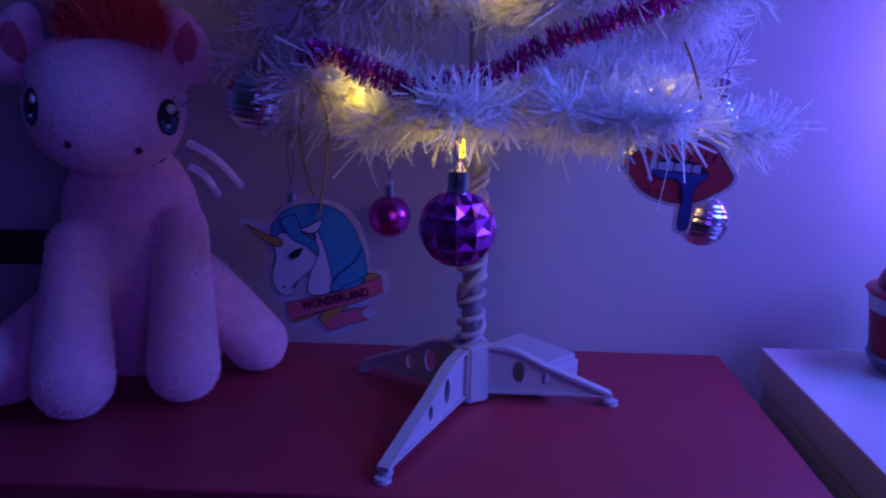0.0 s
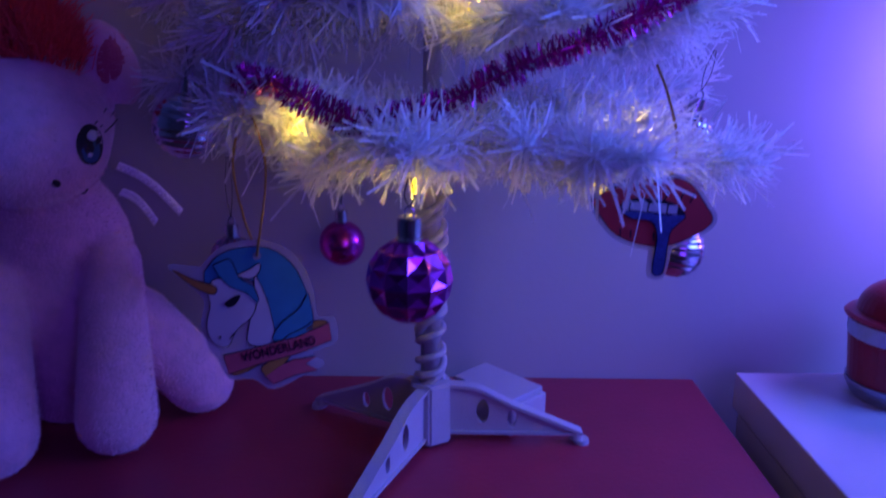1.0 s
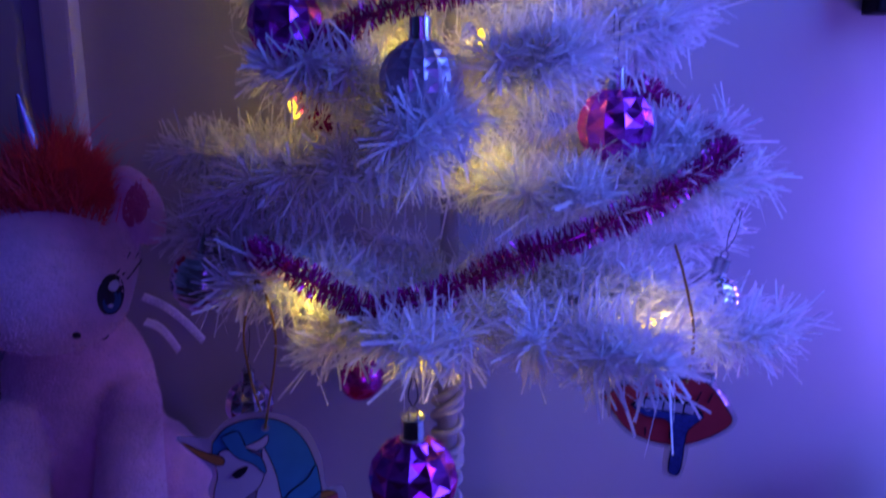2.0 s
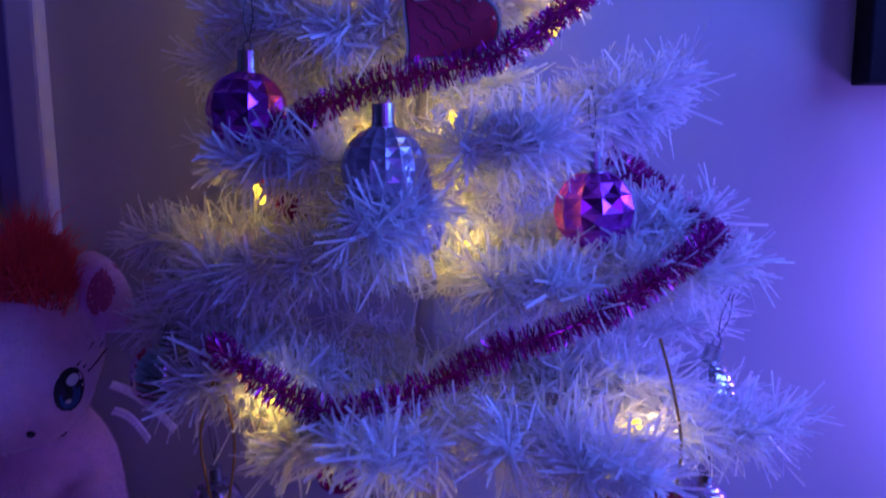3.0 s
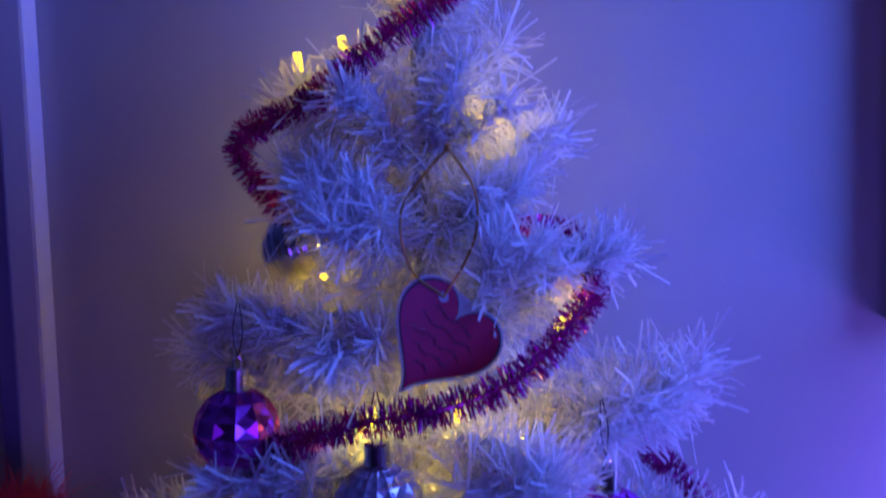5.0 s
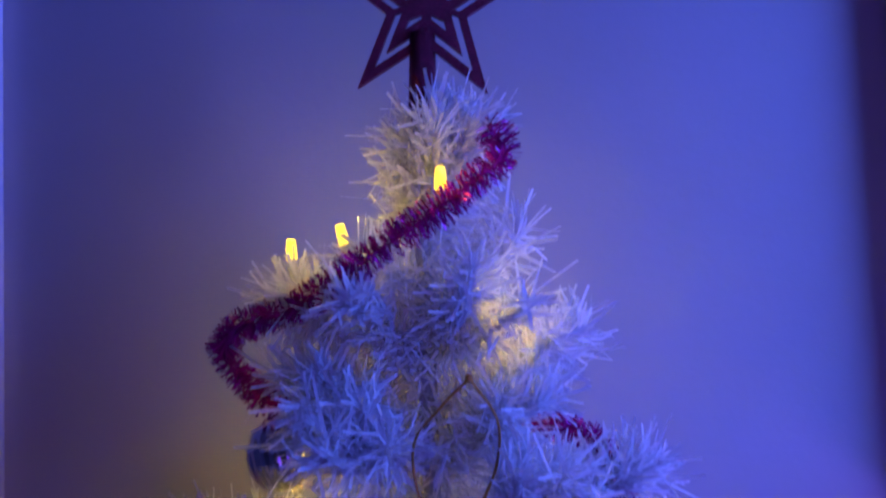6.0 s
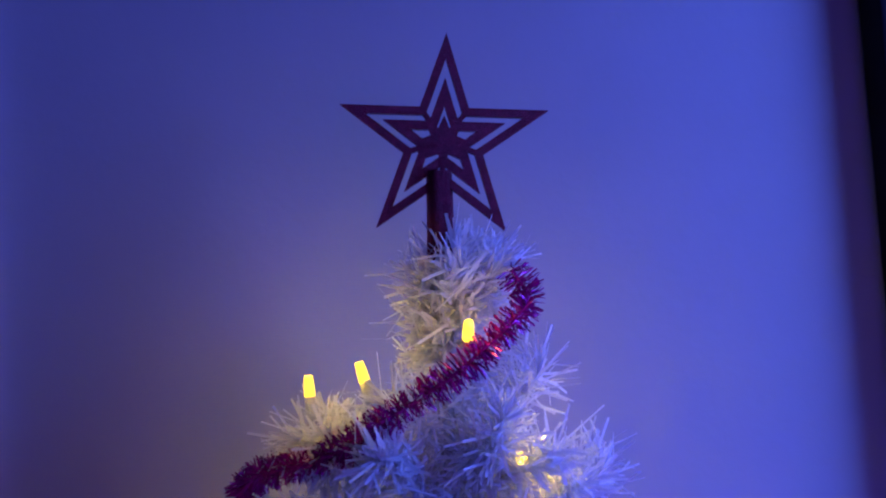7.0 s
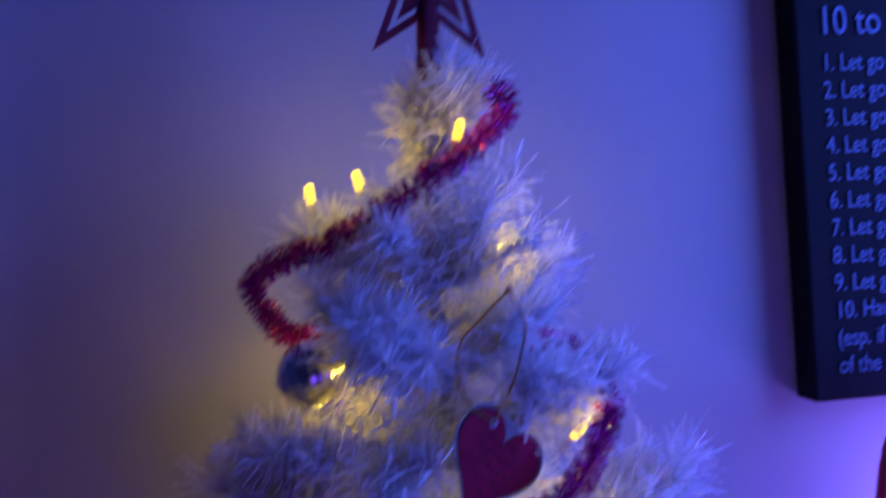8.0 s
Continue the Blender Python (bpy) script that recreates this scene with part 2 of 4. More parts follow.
# ---- furniture ----
unit_red = thing("red_sideboard", "low sideboard with a glossy red top against the wall", "sideboard", (-0.22, 0.558, -0.75))
part("top", box((0.88, 0.240, 0.022), (0, 0, 0.739), 0.002), M_RED_TOP, unit_red, "glossy red painted top board")
for x in (-0.42, 0.42):
    part("side_panel", box((0.02, 0.215, 0.727), (x, 0.01, 0.3635), 0.001), M_DARK, unit_red)
part("front_panel", box((0.818, 0.016, 0.70), (0, -0.095, 0.375), 0.001), M_DARK, unit_red, "dark front panel")

unit_white = thing("white_cabinet", "white laminate cabinet with a glossy top beside the sideboard", "cabinet", (0.60, 0.43, -0.75))
part("top", box((0.714, 0.436, 0.030), (0, 0, 0.755), 0.0015), M_WHITE_SHELF, unit_white, "glossy white top")
for x in (-0.345, 0.345):
    part("side_panel", box((0.02, 0.42, 0.738), (x, 0, 0.369), 0.001), M_WHITE_SHELF, unit_white)
part("front_panel", box((0.664, 0.018, 0.73), (0, -0.20, 0.369), 0.001), M_WHITE_SHELF, unit_white)

# ---- the tree ----
TREE = Vector((0, 0.575, 0))
tree = thing("christmas_tree", "small white artificial tabletop Christmas tree on a plastic stand", "christmas tree", TREE)
rng = np.random.default_rng(7)

trunk = part("trunk", tube([(0, 0, 0.03), (0, 0, 0.3), (0.001, 0, 0.605)], 0.0072, 14, 0.55), M_TRUNK, tree, "slim white trunk", smooth=True)
turns = np.linspace(0, 1, 220)
for shift, r in ((0.0, 0.0085), (2.1, 0.0090), (4.0, 0.0082)):
    wrap = np.stack([r * np.cos(shift + 30 * turns + np.sin(9 * turns + shift)), r * np.sin(shift + 30 * turns + np.sin(9 * turns + shift)), 0.045 + 0.13 * turns + 0.005 * np.sin(17 * turns + shift)], 1)
    part("lead_wrap", tube(wrap, 0.0026, 7), M_TRUNK, trunk, "twisted lead wound round the trunk", smooth=True)


def hub():
    bm = bmesh.new()
    bmesh.ops.create_cone(bm, cap_ends=True, segments=6, radius1=0.0165, radius2=0.0155, depth=0.044, matrix=Matrix.Translation((0, 0, 0.024)))
    bmesh.ops.bevel(bm, geom=bm.edges[:], offset=0.0015, segments=2, affect="EDGES")
    return bm


def leg(length):
    """A stand leg along +x: a thin web with two oval openings, a flange on top and a foot pad."""
    n = 24
    u = np.linspace(0.012, length, n)
    s = (u - 0.012) / (length - 0.012)
    top = 0.043 - 0.034 * (0.35 * s + 0.65 * s**1.35) + 0.004 * np.exp(-((s - 0.22) ** 2) / 0.03)
    low = 0.006 + 0.001 * s
    bm = bmesh.new()
    loops = [list(zip(u, low)) + list(zip(u[::-1], top[::-1]))]
    for at, a, b in ((0.30, 0.0046, 0.0092), (0.49, 0.0032, 0.0062)):
        i = int(at * (n - 1))
        b = min(b, (top[i] - low[i]) * 0.34)
        loops.append([(u[i] + a * math.cos(k * math.pi / 8), (low[i] + top[i]) / 2 + b * math.sin(k * math.pi / 8)) for k in range(16)])
    edges = []
    for loop in loops:
        vs = [bm.verts.new((x, -0.0016, z)) for x, z in loop]
        edges += [bm.edges.new((vs[k], vs[(k + 1) % len(vs)])) for k in range(len(vs))]
    web = bmesh.ops.triangle_fill(bm, edges=edges, use_beauty=True, use_dissolve=False)["geom"]
    up = bmesh.ops.extrude_face_region(bm, geom=[g for g in web if isinstance(g, bmesh.types.BMFace)])["geom"]
    bmesh.ops.translate(bm, vec=(0, 0.0032, 0), verts=[g for g in up if isinstance(g, bmesh.types.BMVert)])

    def sheet(y0, y1, lo, hi):
        rows = []
        for i in range(n):
            rows.append([bm.verts.new((u[i], y, z)) for y, z in ((y0, lo[i]), (y1, lo[i]), (y1, hi[i]), (y0, hi[i]))])
        for a, b in zip(rows, rows[1:]):
            for k in range(4):
                bm.faces.new((a[k], a[(k + 1) % 4], b[(k + 1) % 4], b[k]))
        bm.faces.new(rows[0])
        bm.faces.new(rows[-1][::-1])

    sheet(-0.0042, 0.0042, top - 0.0022, top + 0.0002)
    sheet(-0.0034, 0.0034, low - 0.0002, low + 0.0018)
    bmesh.ops.create_cone(bm, cap_ends=True, segments=16, radius1=0.0056, radius2=0.005, depth=0.003, matrix=Matrix.Translation((length, 0, 0.0017)))
    bmesh.ops.create_cone(bm, cap_ends=True, segments=12, radius1=0.0045, radius2=0.004, depth=0.006, matrix=Matrix.Translation((length - 0.004, 0, 0.006)))
    bmesh.ops.recalc_face_normals(bm, faces=bm.faces[:])
    return bm


stand = part("stand", hub(), M_PLASTIC, tree, "white plastic stand with splayed legs")
for angle, length in ((247, 0.130), (358.5, 0.107), (152, 0.098)):
    bm = leg(length)
    bm.transform(pose(0, 0, 0, 0, 0, angle))
    part("leg", bm, M_PLASTIC, stand)


def branch(root, tip, sag, length, density, spread=1.0, twigs=()):
    """A wire with needles all round it, and side twigs."""
    pieces = []
    lines = [(np.array(root, float), np.array(tip, float), 1.0)]
    way = lines[0][1] - lines[0][0]
    for at, turn, reach, lift in twigs:
        a = lines[0][0] + at * way
        c, s = math.cos(turn), math.sin(turn)
        b = a + reach * np.array([c * way[0] - s * way[1], s * way[0] + c * way[1], way[2] + lift])
        lines.append((a, b, 0.9))
    for a, b, size in lines:
        span = np.linalg.norm(b - a)
        s = np.linspace(0, 1, 14)
        line = a + (b - a) * s[:, None] + np.outer(sag * span * np.sin(math.pi * s), (0, 0, -1))
        pieces.append(raw(tube(line, 0.0016, 5, 0.5)))
        n = int(density * span)
        u = rng.uniform(0.08, 1.0, n) ** 0.85
        at = np.stack([np.interp(u, s, line[:, k]) for k in range(3)], 1)
        tangent = unit(np.stack([np.interp(u, s, np.gradient(line[:, k])) for k in range(3)], 1))
        radial = unit(np.cross(tangent, rng.normal(size=(n, 3))))
        lean = np.radians(rng.normal(54, 22, n)) * spread
        near_tip = np.clip((u - 0.86) / 0.14, 0, 1)
        lean = lean * (1 - 0.55 * near_tip * rng.uniform(0, 1, n))
        comb = rng.normal(size=3) * 0.30
        ways = unit(comb + tangent * np.cos(lean)[:, None] + radial * np.sin(lean)[:, None] + rng.normal(size=(n, 3)) * 0.34 + [0, 0, 0.02])
        pieces.append(strips(at, ways, size * length * rng.uniform(0.70, 1.22, n) * np.where(rng.uniform(size=n) < 0.025, 1.5, 1.0), rng.uniform(0.0008, 0.0018, n), rng, 0.34, 0.8))
    return join(*pieces)


# tiers from the bottom up: where they leave the trunk, needle length, and the branch tips
TIERS = [
    (0.222, 0.0240, [(-0.006, -0.140, 0.222), (0.188, -0.045, 0.206), (0.170, 0.030, 0.246), (0.100, -0.140, 0.221), (-0.166, 0.006, 0.248), (-0.110, -0.078, 0.234), (-0.160, 0.045, 0.210), (-0.055, -0.100, 0.207), (0.060, 0.075, 0.220), (-0.050, 0.075, 0.225), (0.125, -0.06, 0.232)]),
    (0.284, 0.0225, [(-0.168, 0.005, 0.296), (0.150, -0.025, 0.312), (0.158, -0.010, 0.276), (0.160, -0.048, 0.290), (-0.100, -0.072, 0.290), (0.080, -0.085, 0.284), (-0.050, -0.080, 0.298), (0.080, 0.075, 0.300), (-0.080, 0.075, 0.305), (-0.13, -0.04, 0.275)]),
    (0.332, 0.0245, [(-0.012, -0.106, 0.313), (0.061, -0.090, 0.352), (-0.088, -0.070, 0.346), (0.137, -0.005, 0.384), (-0.118, -0.005, 0.396), (0.120, -0.015, 0.372), (0.060, 0.075, 0.360), (-0.060, 0.075, 0.370)]),
    (0.392, 0.0225, [(-0.104, -0.020, 0.418), (-0.038, -0.062, 0.405), (0.096, -0.015, 0.443), (0.060, -0.045, 0.450), (-0.070, -0.045, 0.408), (0.050, 0.070, 0.430), (-0.050, 0.070, 0.430)]),
    (0.445, 0.0215, [(0.072, -0.005, 0.503), (-0.034, -0.060, 0.462), (-0.060, -0.012, 0.488), (0.052, -0.036, 0.478), (-0.045, -0.045, 0.480), (0.030, 0.060, 0.490), (-0.040, 0.060, 0.500)]),
    (0.495, 0.0205, [(-0.070, 0.000, 0.526), (0.046, -0.005, 0.550), (-0.030, -0.038, 0.522), (0.026, -0.032, 0.536), (-0.010, 0.045, 0.545), (0.048, -0.025, 0.518)]),
]
for z0, needle, tips in TIERS:
    for tip in tips:
        reach = math.hypot(tip[0], tip[1])
        root = (0, 0, z0 + rng.uniform(-0.012, 0.012))
        if reach > 0.09:
            twigs = [(0.36, 0.55, 0.42, 0.006), (0.42, -0.55, 0.40, 0.008), (0.62, 0.45, 0.30, 0.012), (0.66, -0.40, 0.28, 0.002)]
        elif reach > 0.055:
            twigs = [(0.40, 0.6, 0.45, 0.012), (0.5, -0.6, 0.42, 0.014)]
        else:
            twigs = []
        if tip[1] > 0.02:
            twigs = []
        part("branch", branch(root, tip, rng.uniform(-0.10, 0.06), needle, 4200, 1.0, twigs), M_NEEDLE, tree)
for k in range(34):
    z = 0.275 + 0.0075 * k
    a = 2.4 * k + rng.uniform(-0.4, 0.4)
    r = rng.uniform(0.030, 0.050) * (1.25 - 1.1 * (z - 0.275) / 0.26 * 0.5)
    part("branch", branch((0, 0, z), (r * math.cos(a), r * math.sin(a), z + rng.uniform(0.004, 0.020)), 0.0, 0.023, 3000), M_NEEDLE, tree)
for dx, dy in ((0.030, 0.002), (-0.008, 0.004), (0.010, -0.018), (0.014, 0.016), (0.026, -0.014), (0.016, 0.000)):
    part("branch", branch((0, 0, 0.545), (dx, dy, 0.605 - 8 * (dx - 0.012) ** 2), 0.0, 0.0195, 6200, 1.15), M_NEEDLE, tree)
part("branch", branch((0, 0, 0.50), (0.002, 0, 0.606), 0.0, 0.021, 3400, 1.15), M_NEEDLE, tree, "bushy white tip of the tree")

# ---- the star on top ----
def star_outline(r, ratio=0.382, turn=0.0, points=5):
    out = []
    for k in range(2 * points):
        rr = r if k % 2 == 0 else r * ratio
        a = math.radians(90 + turn + k * 180 / points)
        out.append((rr * math.cos(a), rr * math.sin(a)))
    return out


def star_band(outer, inner, depth, bm):
    a, b = star_outline(outer), star_outline(inner)
    rows = [[bm.verts.new((x, y, z)) for x, z in loop] for loop in (a, b) for y in (-depth / 2, depth / 2)]
    of, ob_, nf, nb = rows
    for i in range(10):
        j = (i + 1) % 10
        for q in ((of[i], of[j], nf[j], nf[i]), (ob_[j], ob_[i], nb[i], nb[j]), (of[j], of[i], ob_[i], ob_[j]), (nf[i], nf[j], nb[j], nb[i])):
            bm.faces.new(q)


star = thing("star_topper", "dark red glitter star of nested outlines on the tree tip", "star", (0.007, 0.570, 0.663))
SPIN = pose(0, 0, 0, 0, 5.0, 1.0)
R = 0.0525
for name, outer, inner in (("outer_outline", R, 0.76 * R), ("inner_outline", 0.585 * R, 0.32 * R)):
    bm = bmesh.new()
    star_band(outer, inner, 0.003, bm)
    bm.transform(SPIN)
    bmesh.ops.recalc_face_normals(bm, faces=bm.faces[:])
    part(name, bm, M_STAR, star)
part("centre", under(flat(star_outline(0.235 * R, 0.55, 0, 8), 0.003, y=-0.0016), SPIN), M_STAR, star, "small burst in the middle")
for k in range(5):
    a = math.radians(90 + 36 + 72 * k)
    c = 0.19 * R
    bm = box((0.0026, 0.0028, 0.36 * R), (0, 0, 0), 0.0003)
    bm.transform(SPIN @ Matrix.Translation((c * math.cos(a), 0, c * math.sin(a))) @ pose(0, 0, 0, 0, 90 - math.degrees(a), 0))
    part("rib", bm, M_STAR, star)
part("socket", tube([(-0.003, 0.002, -0.014), (-0.0045, 0.003, -0.058)], 0.0062, 18, 1.1), M_STAR, star, "dark red tube under the star", smooth=True)

# ---- tinsel ----
garland = thing("tinsel_garland", "shiny red foil tinsel garland wound down the tree", "tinsel", (0, 0.575, 0.22))
TURNS = [
    [(0.034, 0.556, 0.600), (0.040, 0.550, 0.586), (0.030, 0.541, 0.575), (0.003, 0.534, 0.555), (-0.024, 0.540, 0.539), (-0.052, 0.550, 0.522), (-0.088, 0.568, 0.511), (-0.100, 0.583, 0.498), (-0.092, 0.600, 0.480)],
    [(-0.088, 0.612, 0.471), (-0.068, 0.640, 0.464), (-0.02, 0.652, 0.458), (0.04, 0.636, 0.456), (0.075, 0.588, 0.453), (0.086, 0.555, 0.432), (0.073, 0.528, 0.415)],
    [(0.048, 0.507, 0.395), (0.016, 0.497, 0.384), (-0.014, 0.498, 0.379), (-0.052, 0.513, 0.364), (-0.078, 0.545, 0.340), (-0.076, 0.565, 0.318), (-0.064, 0.572, 0.303), (-0.04, 0.60, 0.31)],
    [(0.02, 0.648, 0.33), (0.075, 0.635, 0.345), (0.101, 0.603, 0.346), (0.129, 0.580, 0.328), (0.142, 0.558, 0.313), (0.149, 0.535, 0.306), (0.143, 0.516, 0.305)],
    [(0.110, 0.493, 0.287), (0.076, 0.478, 0.272), (0.041, 0.476, 0.259), (0.011, 0.478, 0.243), (-0.012, 0.468, 0.236), (-0.036, 0.468, 0.234), (-0.060, 0.472, 0.243), (-0.086, 0.488, 0.252), (-0.106, 0.520, 0.248)],
]
line = smooth_path([p for run in TURNS for p in run], 620) - np.array([0, 0.575, 0.22])
part("core", tube(line[::2], 0.0009, 5), M_TINSEL, garland)
steps = np.r_[0, np.cumsum(np.linalg.norm(np.diff(line, axis=0), axis=1))]
count = int(steps[-1] / 0.00009)
u = np.sort(rng.uniform(0, steps[-1], count))
at = np.stack([np.interp(u, steps, line[:, k]) for k in range(3)], 1)
tangent = unit(np.stack([np.interp(u, steps, np.gradient(line[:, k])) for k in range(3)], 1))
across = unit(np.cross(tangent, [0.2, 0.3, 0.93]))
upright = unit(np.cross(tangent, across))
twist = 2 * math.pi * u / 0.0085 + rng.choice([0.0, math.pi], count) + rng.normal(0, 0.75, count)
radial = across * np.cos(twist)[:, None] + upright * np.sin(twist)[:, None]
clump = 0.92 + 0.12 * np.sin(u * 190) * np.sin(u * 77 + 1)
ways = unit(radial + tangent * (0.10 * np.sin(u * 210) + rng.normal(0, 0.13, count))[:, None])
v, f = strips(at, ways, (0.0088 * clump * rng.uniform(0.82, 1.12, count)), rng.uniform(0.0005, 0.0009, count), rng, 0.10, 0.9)
tagged(part("fringe", mesh_of("fringe", v, f), M_TINSEL, garland, "dense red foil fringe"), kind="stuff")

# ---- string lights ----
# The last bulbs, deep in the tree, are added to warm its needles.
BULBS = [
    ((-0.066, 0.586, 0.544), (-0.03, 0.0, 1)), ((-0.038, 0.580, 0.550), (-0.25, 0.0, 1)), ((0.012, 0.544, 0.571), (0.05, -0.75, 0.7)),
    ((0.044, 0.606, 0.488), (0.3, -0.5, 0.8)), ((-0.067, 0.628, 0.429), (-0.2, -0.6, 0.3)), ((0.018, 0.600, 0.452), (0.2, -0.6, 0.8)),
    ((0.069, 0.560, 0.408), (0.4, -0.4, 0.6)), ((0.002, 0.556, 0.311), (0.3, -0.7, 0.4)), ((-0.089, 0.560, 0.320), (-0.2, -0.4, 0.8)),
    ((-0.071, 0.508, 0.226), (0.1, -0.8, 0.1)), ((0.100, 0.492, 0.220), (0.5, -0.5, 0.3)), ((-0.008, 0.490, 0.203), (0.1, -0.6, -0.7)),
    ((0.090, 0.502, 0.198), (0.5, -0.4, -0.5)), ((-0.055, 0.600, 0.395), (-0.3, -0.4, 0.5)), ((0.035, 0.560, 0.345), (0.3, -0.5, 0.3)), ((-0.026, 0.574, 0.362), (-0.2, -0.6, -0.3)), ((0.046, 0.575, 0.436), (0.3, -0.4, -0.3)), ((0.030, 0.575, 0.508), (0.4, -0.4, 0.3)), ((-0.030, 0.548, 0.290), (-0.3, -0.5, 0.2)), ((0.018, 0.568, 0.368), (0.0, -0.5, -0.6)),
    ((-0.028, 0.588, 0.446), (-0.4, -0.5, 0.2)), ((0.020, 0.585, 0.292), (0.4, -0.5, 0.1)),
]
lights = thing("string_lights", "string of lit warm white lights on a clear cord", "string lights", (0, 0.575, 0.2))
HOME = np.array([0, 0.575, 0.2])
for k, (at, way) in enumerate(BULBS):
    a, w = np.array(at) - HOME, unit(np.array(way, float))
    bulb = part("bulb", tube([a, a + 0.005 * w, a + 0.0086 * w, a + 0.0100 * w], 0.0028, 12, 0.72), M_BULB, lights, "glowing warm capsule", smooth=True)
    part("holder", tube([a - 0.011 * w, a - 0.0002 * w], 0.0027, 10), M_CLEAR, bulb, smooth=True)
    lamp("fairy_light", "POINT", Matrix.Translation(Vector(at) + Vector(w) * 0.017), 0.085 if k == 7 else 0.036 if k == 18 else 0.034 if k < 2 else 0.016 if k == 9 else 0.012 if k == 2 else 0.018 if k in (6, 10) else 0.030 if k in (8, 21) else 0.014 if k == 20 else 0.022 if k == 3 else 0.028 if k > 14 else 0.036, WARM, 0.003)
for (a, wa), (b, wb) in zip(BULBS, BULBS[1:]):
    p0, p1 = (np.array(q) - HOME - 0.010 * unit(np.array(w, float)) for q, w in ((a, wa), (b, wb)))
    mid = (p0 + p1) / 2
    mid[:2] *= 0.4
    part("cord", tube(smooth_path([p0, mid, p1], 14), 0.0006, 5), M_CLEAR, lights)

pack = thing("battery_box", "white plastic battery box lying behind the tree stand", "battery box", (0.050, 0.614, 0))
part("case", box((0.062, 0.040, 0.022), (0, 0, 0.011), 0.0015, 134), M_PLASTIC, pack)
part("lid", box((0.058, 0.036, 0.005), (0, 0, 0.0245), 0.0012, 134), M_PLASTIC, pack)

# ---- baubles ----
def faceted(r, rows=8, cols=12, lift=-0.105):
    """A ball with a grid of ridges round sunken pyramids."""
    bm = bmesh.new()
    rings = []
    for i in range(1, rows):
        a = math.pi * i / rows
        rings.append([bm.verts.new((r * math.sin(a) * math.cos(2 * math.pi * k / cols), r * math.sin(a) * math.sin(2 * math.pi * k / cols), r * math.cos(a))) for k in range(cols)])
    top, bottom = bm.verts.new((0, 0, r)), bm.verts.new((0, 0, -r))
    quads = []
    for a, b in zip(rings, rings[1:]):
        for k in range(cols):
            quads.append(bm.faces.new((a[k], b[k], b[(k + 1) % cols], a[(k + 1) % cols])))
    for k in range(cols):
        bm.faces.new((top, rings[0][k], rings[0][(k + 1) % cols]))
        bm.faces.new((bottom, rings[-1][(k + 1) % cols], rings[-1][k]))
    made = bmesh.ops.poke(bm, faces=quads)
    for v in made["verts"]:
        v.co = v.co.normalized() * r * (1 + lift)
    return bm


def ribbed(r, ribs=11):
    """A ball with grooves between level ribs."""
    prof = [(0, -r)]
    for i in range(1, 72):
        a = math.pi * i / 72
        rr = r * (1 + 0.035 * abs(math.sin(ribs * a)))
        prof.append((rr * math.sin(a), -rr * math.cos(a)))
    return lathe(prof + [(0, r)], 40)


def bauble(r, kind, material, string, label):
    ob = thing("bauble", label, "bauble", group="baubles on the tree")
    if kind == "faceted":
        part("ball", faceted(r), material, ob)
    elif kind == "fine":
        part("ball", faceted(r, 12, 18, -0.055), material, ob)
    elif kind == "ribbed":
        part("ball", ribbed(r), material, ob, smooth=True)
    else:
        part("ball", lathe([(r * math.sin(math.pi * i / 28), -r * math.cos(math.pi * i / 28)) for i in range(29)], 40), material, ob, smooth=True)
    cr, ch = 0.27 * r, 0.50 * r
    prof = [(cr * 1.12, 0.93 * r), (cr * 1.12, 0.99 * r), (cr, 1.01 * r), (cr, 0.95 * r + ch), (cr * 0.8, 0.97 * r + ch), (0, 0.98 * r + ch)]
    cap = part("cap", lathe(prof, 24), M_CAP, ob, "silver ridged cap", smooth=False)
    z = 0.95 * r + ch
    ring = [(0.0022 * math.cos(a), 0, z + 0.0022 + 0.0028 * math.sin(a)) for a in np.linspace(0, 2 * math.pi, 17)]
    part("loop", tube(ring, 0.0005, 5), M_CAP, cap)
    if string:
        for s in (-1, 1):
            part("string", tube(smooth_path([(0, 0, z + 0.0045), (s * 0.0022, 0, z + 0.55 * string), (0.0006 * s, 0.001, z + string)], 10), 0.0003, 5), M_BLACK, ob, "thin dark thread")
    return ob


PURPLE = "shiny magenta faceted bauble hanging from a branch"
HANG = [
    ((-0.008, 0.433, 0.164), 0.0205, "faceted", M_PURPLE, 0.018, PURPLE, 0, 0),
    ((-0.083, 0.522, 0.368), 0.0200, "faceted", M_PURPLE, 0.030, PURPLE, 20, 3),
    ((0.090, 0.533, 0.318), 0.0205, "faceted", M_PURPLE, 0.032, PURPLE, 35, -3),
    ((-0.011, 0.498, 0.340), 0.0205, "fine", M_PEARL, 0.022, "pearly lilac faceted bauble nestled among white needles", 0, 0),
    ((-0.068, 0.640, 0.126), 0.0172, "plain", M_PINK, 0.040, "small smooth pink bauble hanging behind the trunk", 0, 0),
    ((-0.149, 0.556, 0.221), 0.0195, "ribbed", M_SILVER, 0.030, "silver ribbed bauble half hidden in the branches", 0, 8),
    ((-0.071, 0.588, 0.449), 0.0192, "ribbed", M_SILVER, 0.020, "silver ribbed bauble beside a warm light", 0, 75),
    ((0.156, 0.565, 0.213), 0.0190, "ribbed", M_SILVER, 0.030, "silver ribbed bauble near a branch tip", 0, 15),
    ((0.156, 0.558, 0.146), 0.0172, "ribbed", M_LILAC, 0.040, "small lilac ribbed bauble hanging under the branches", 0, 8),
    ((-0.132, 0.578, 0.131), 0.0160, "faceted", M_LILAC, 0.045, "small lilac bauble behind the paper ornament", 0, 0),
]
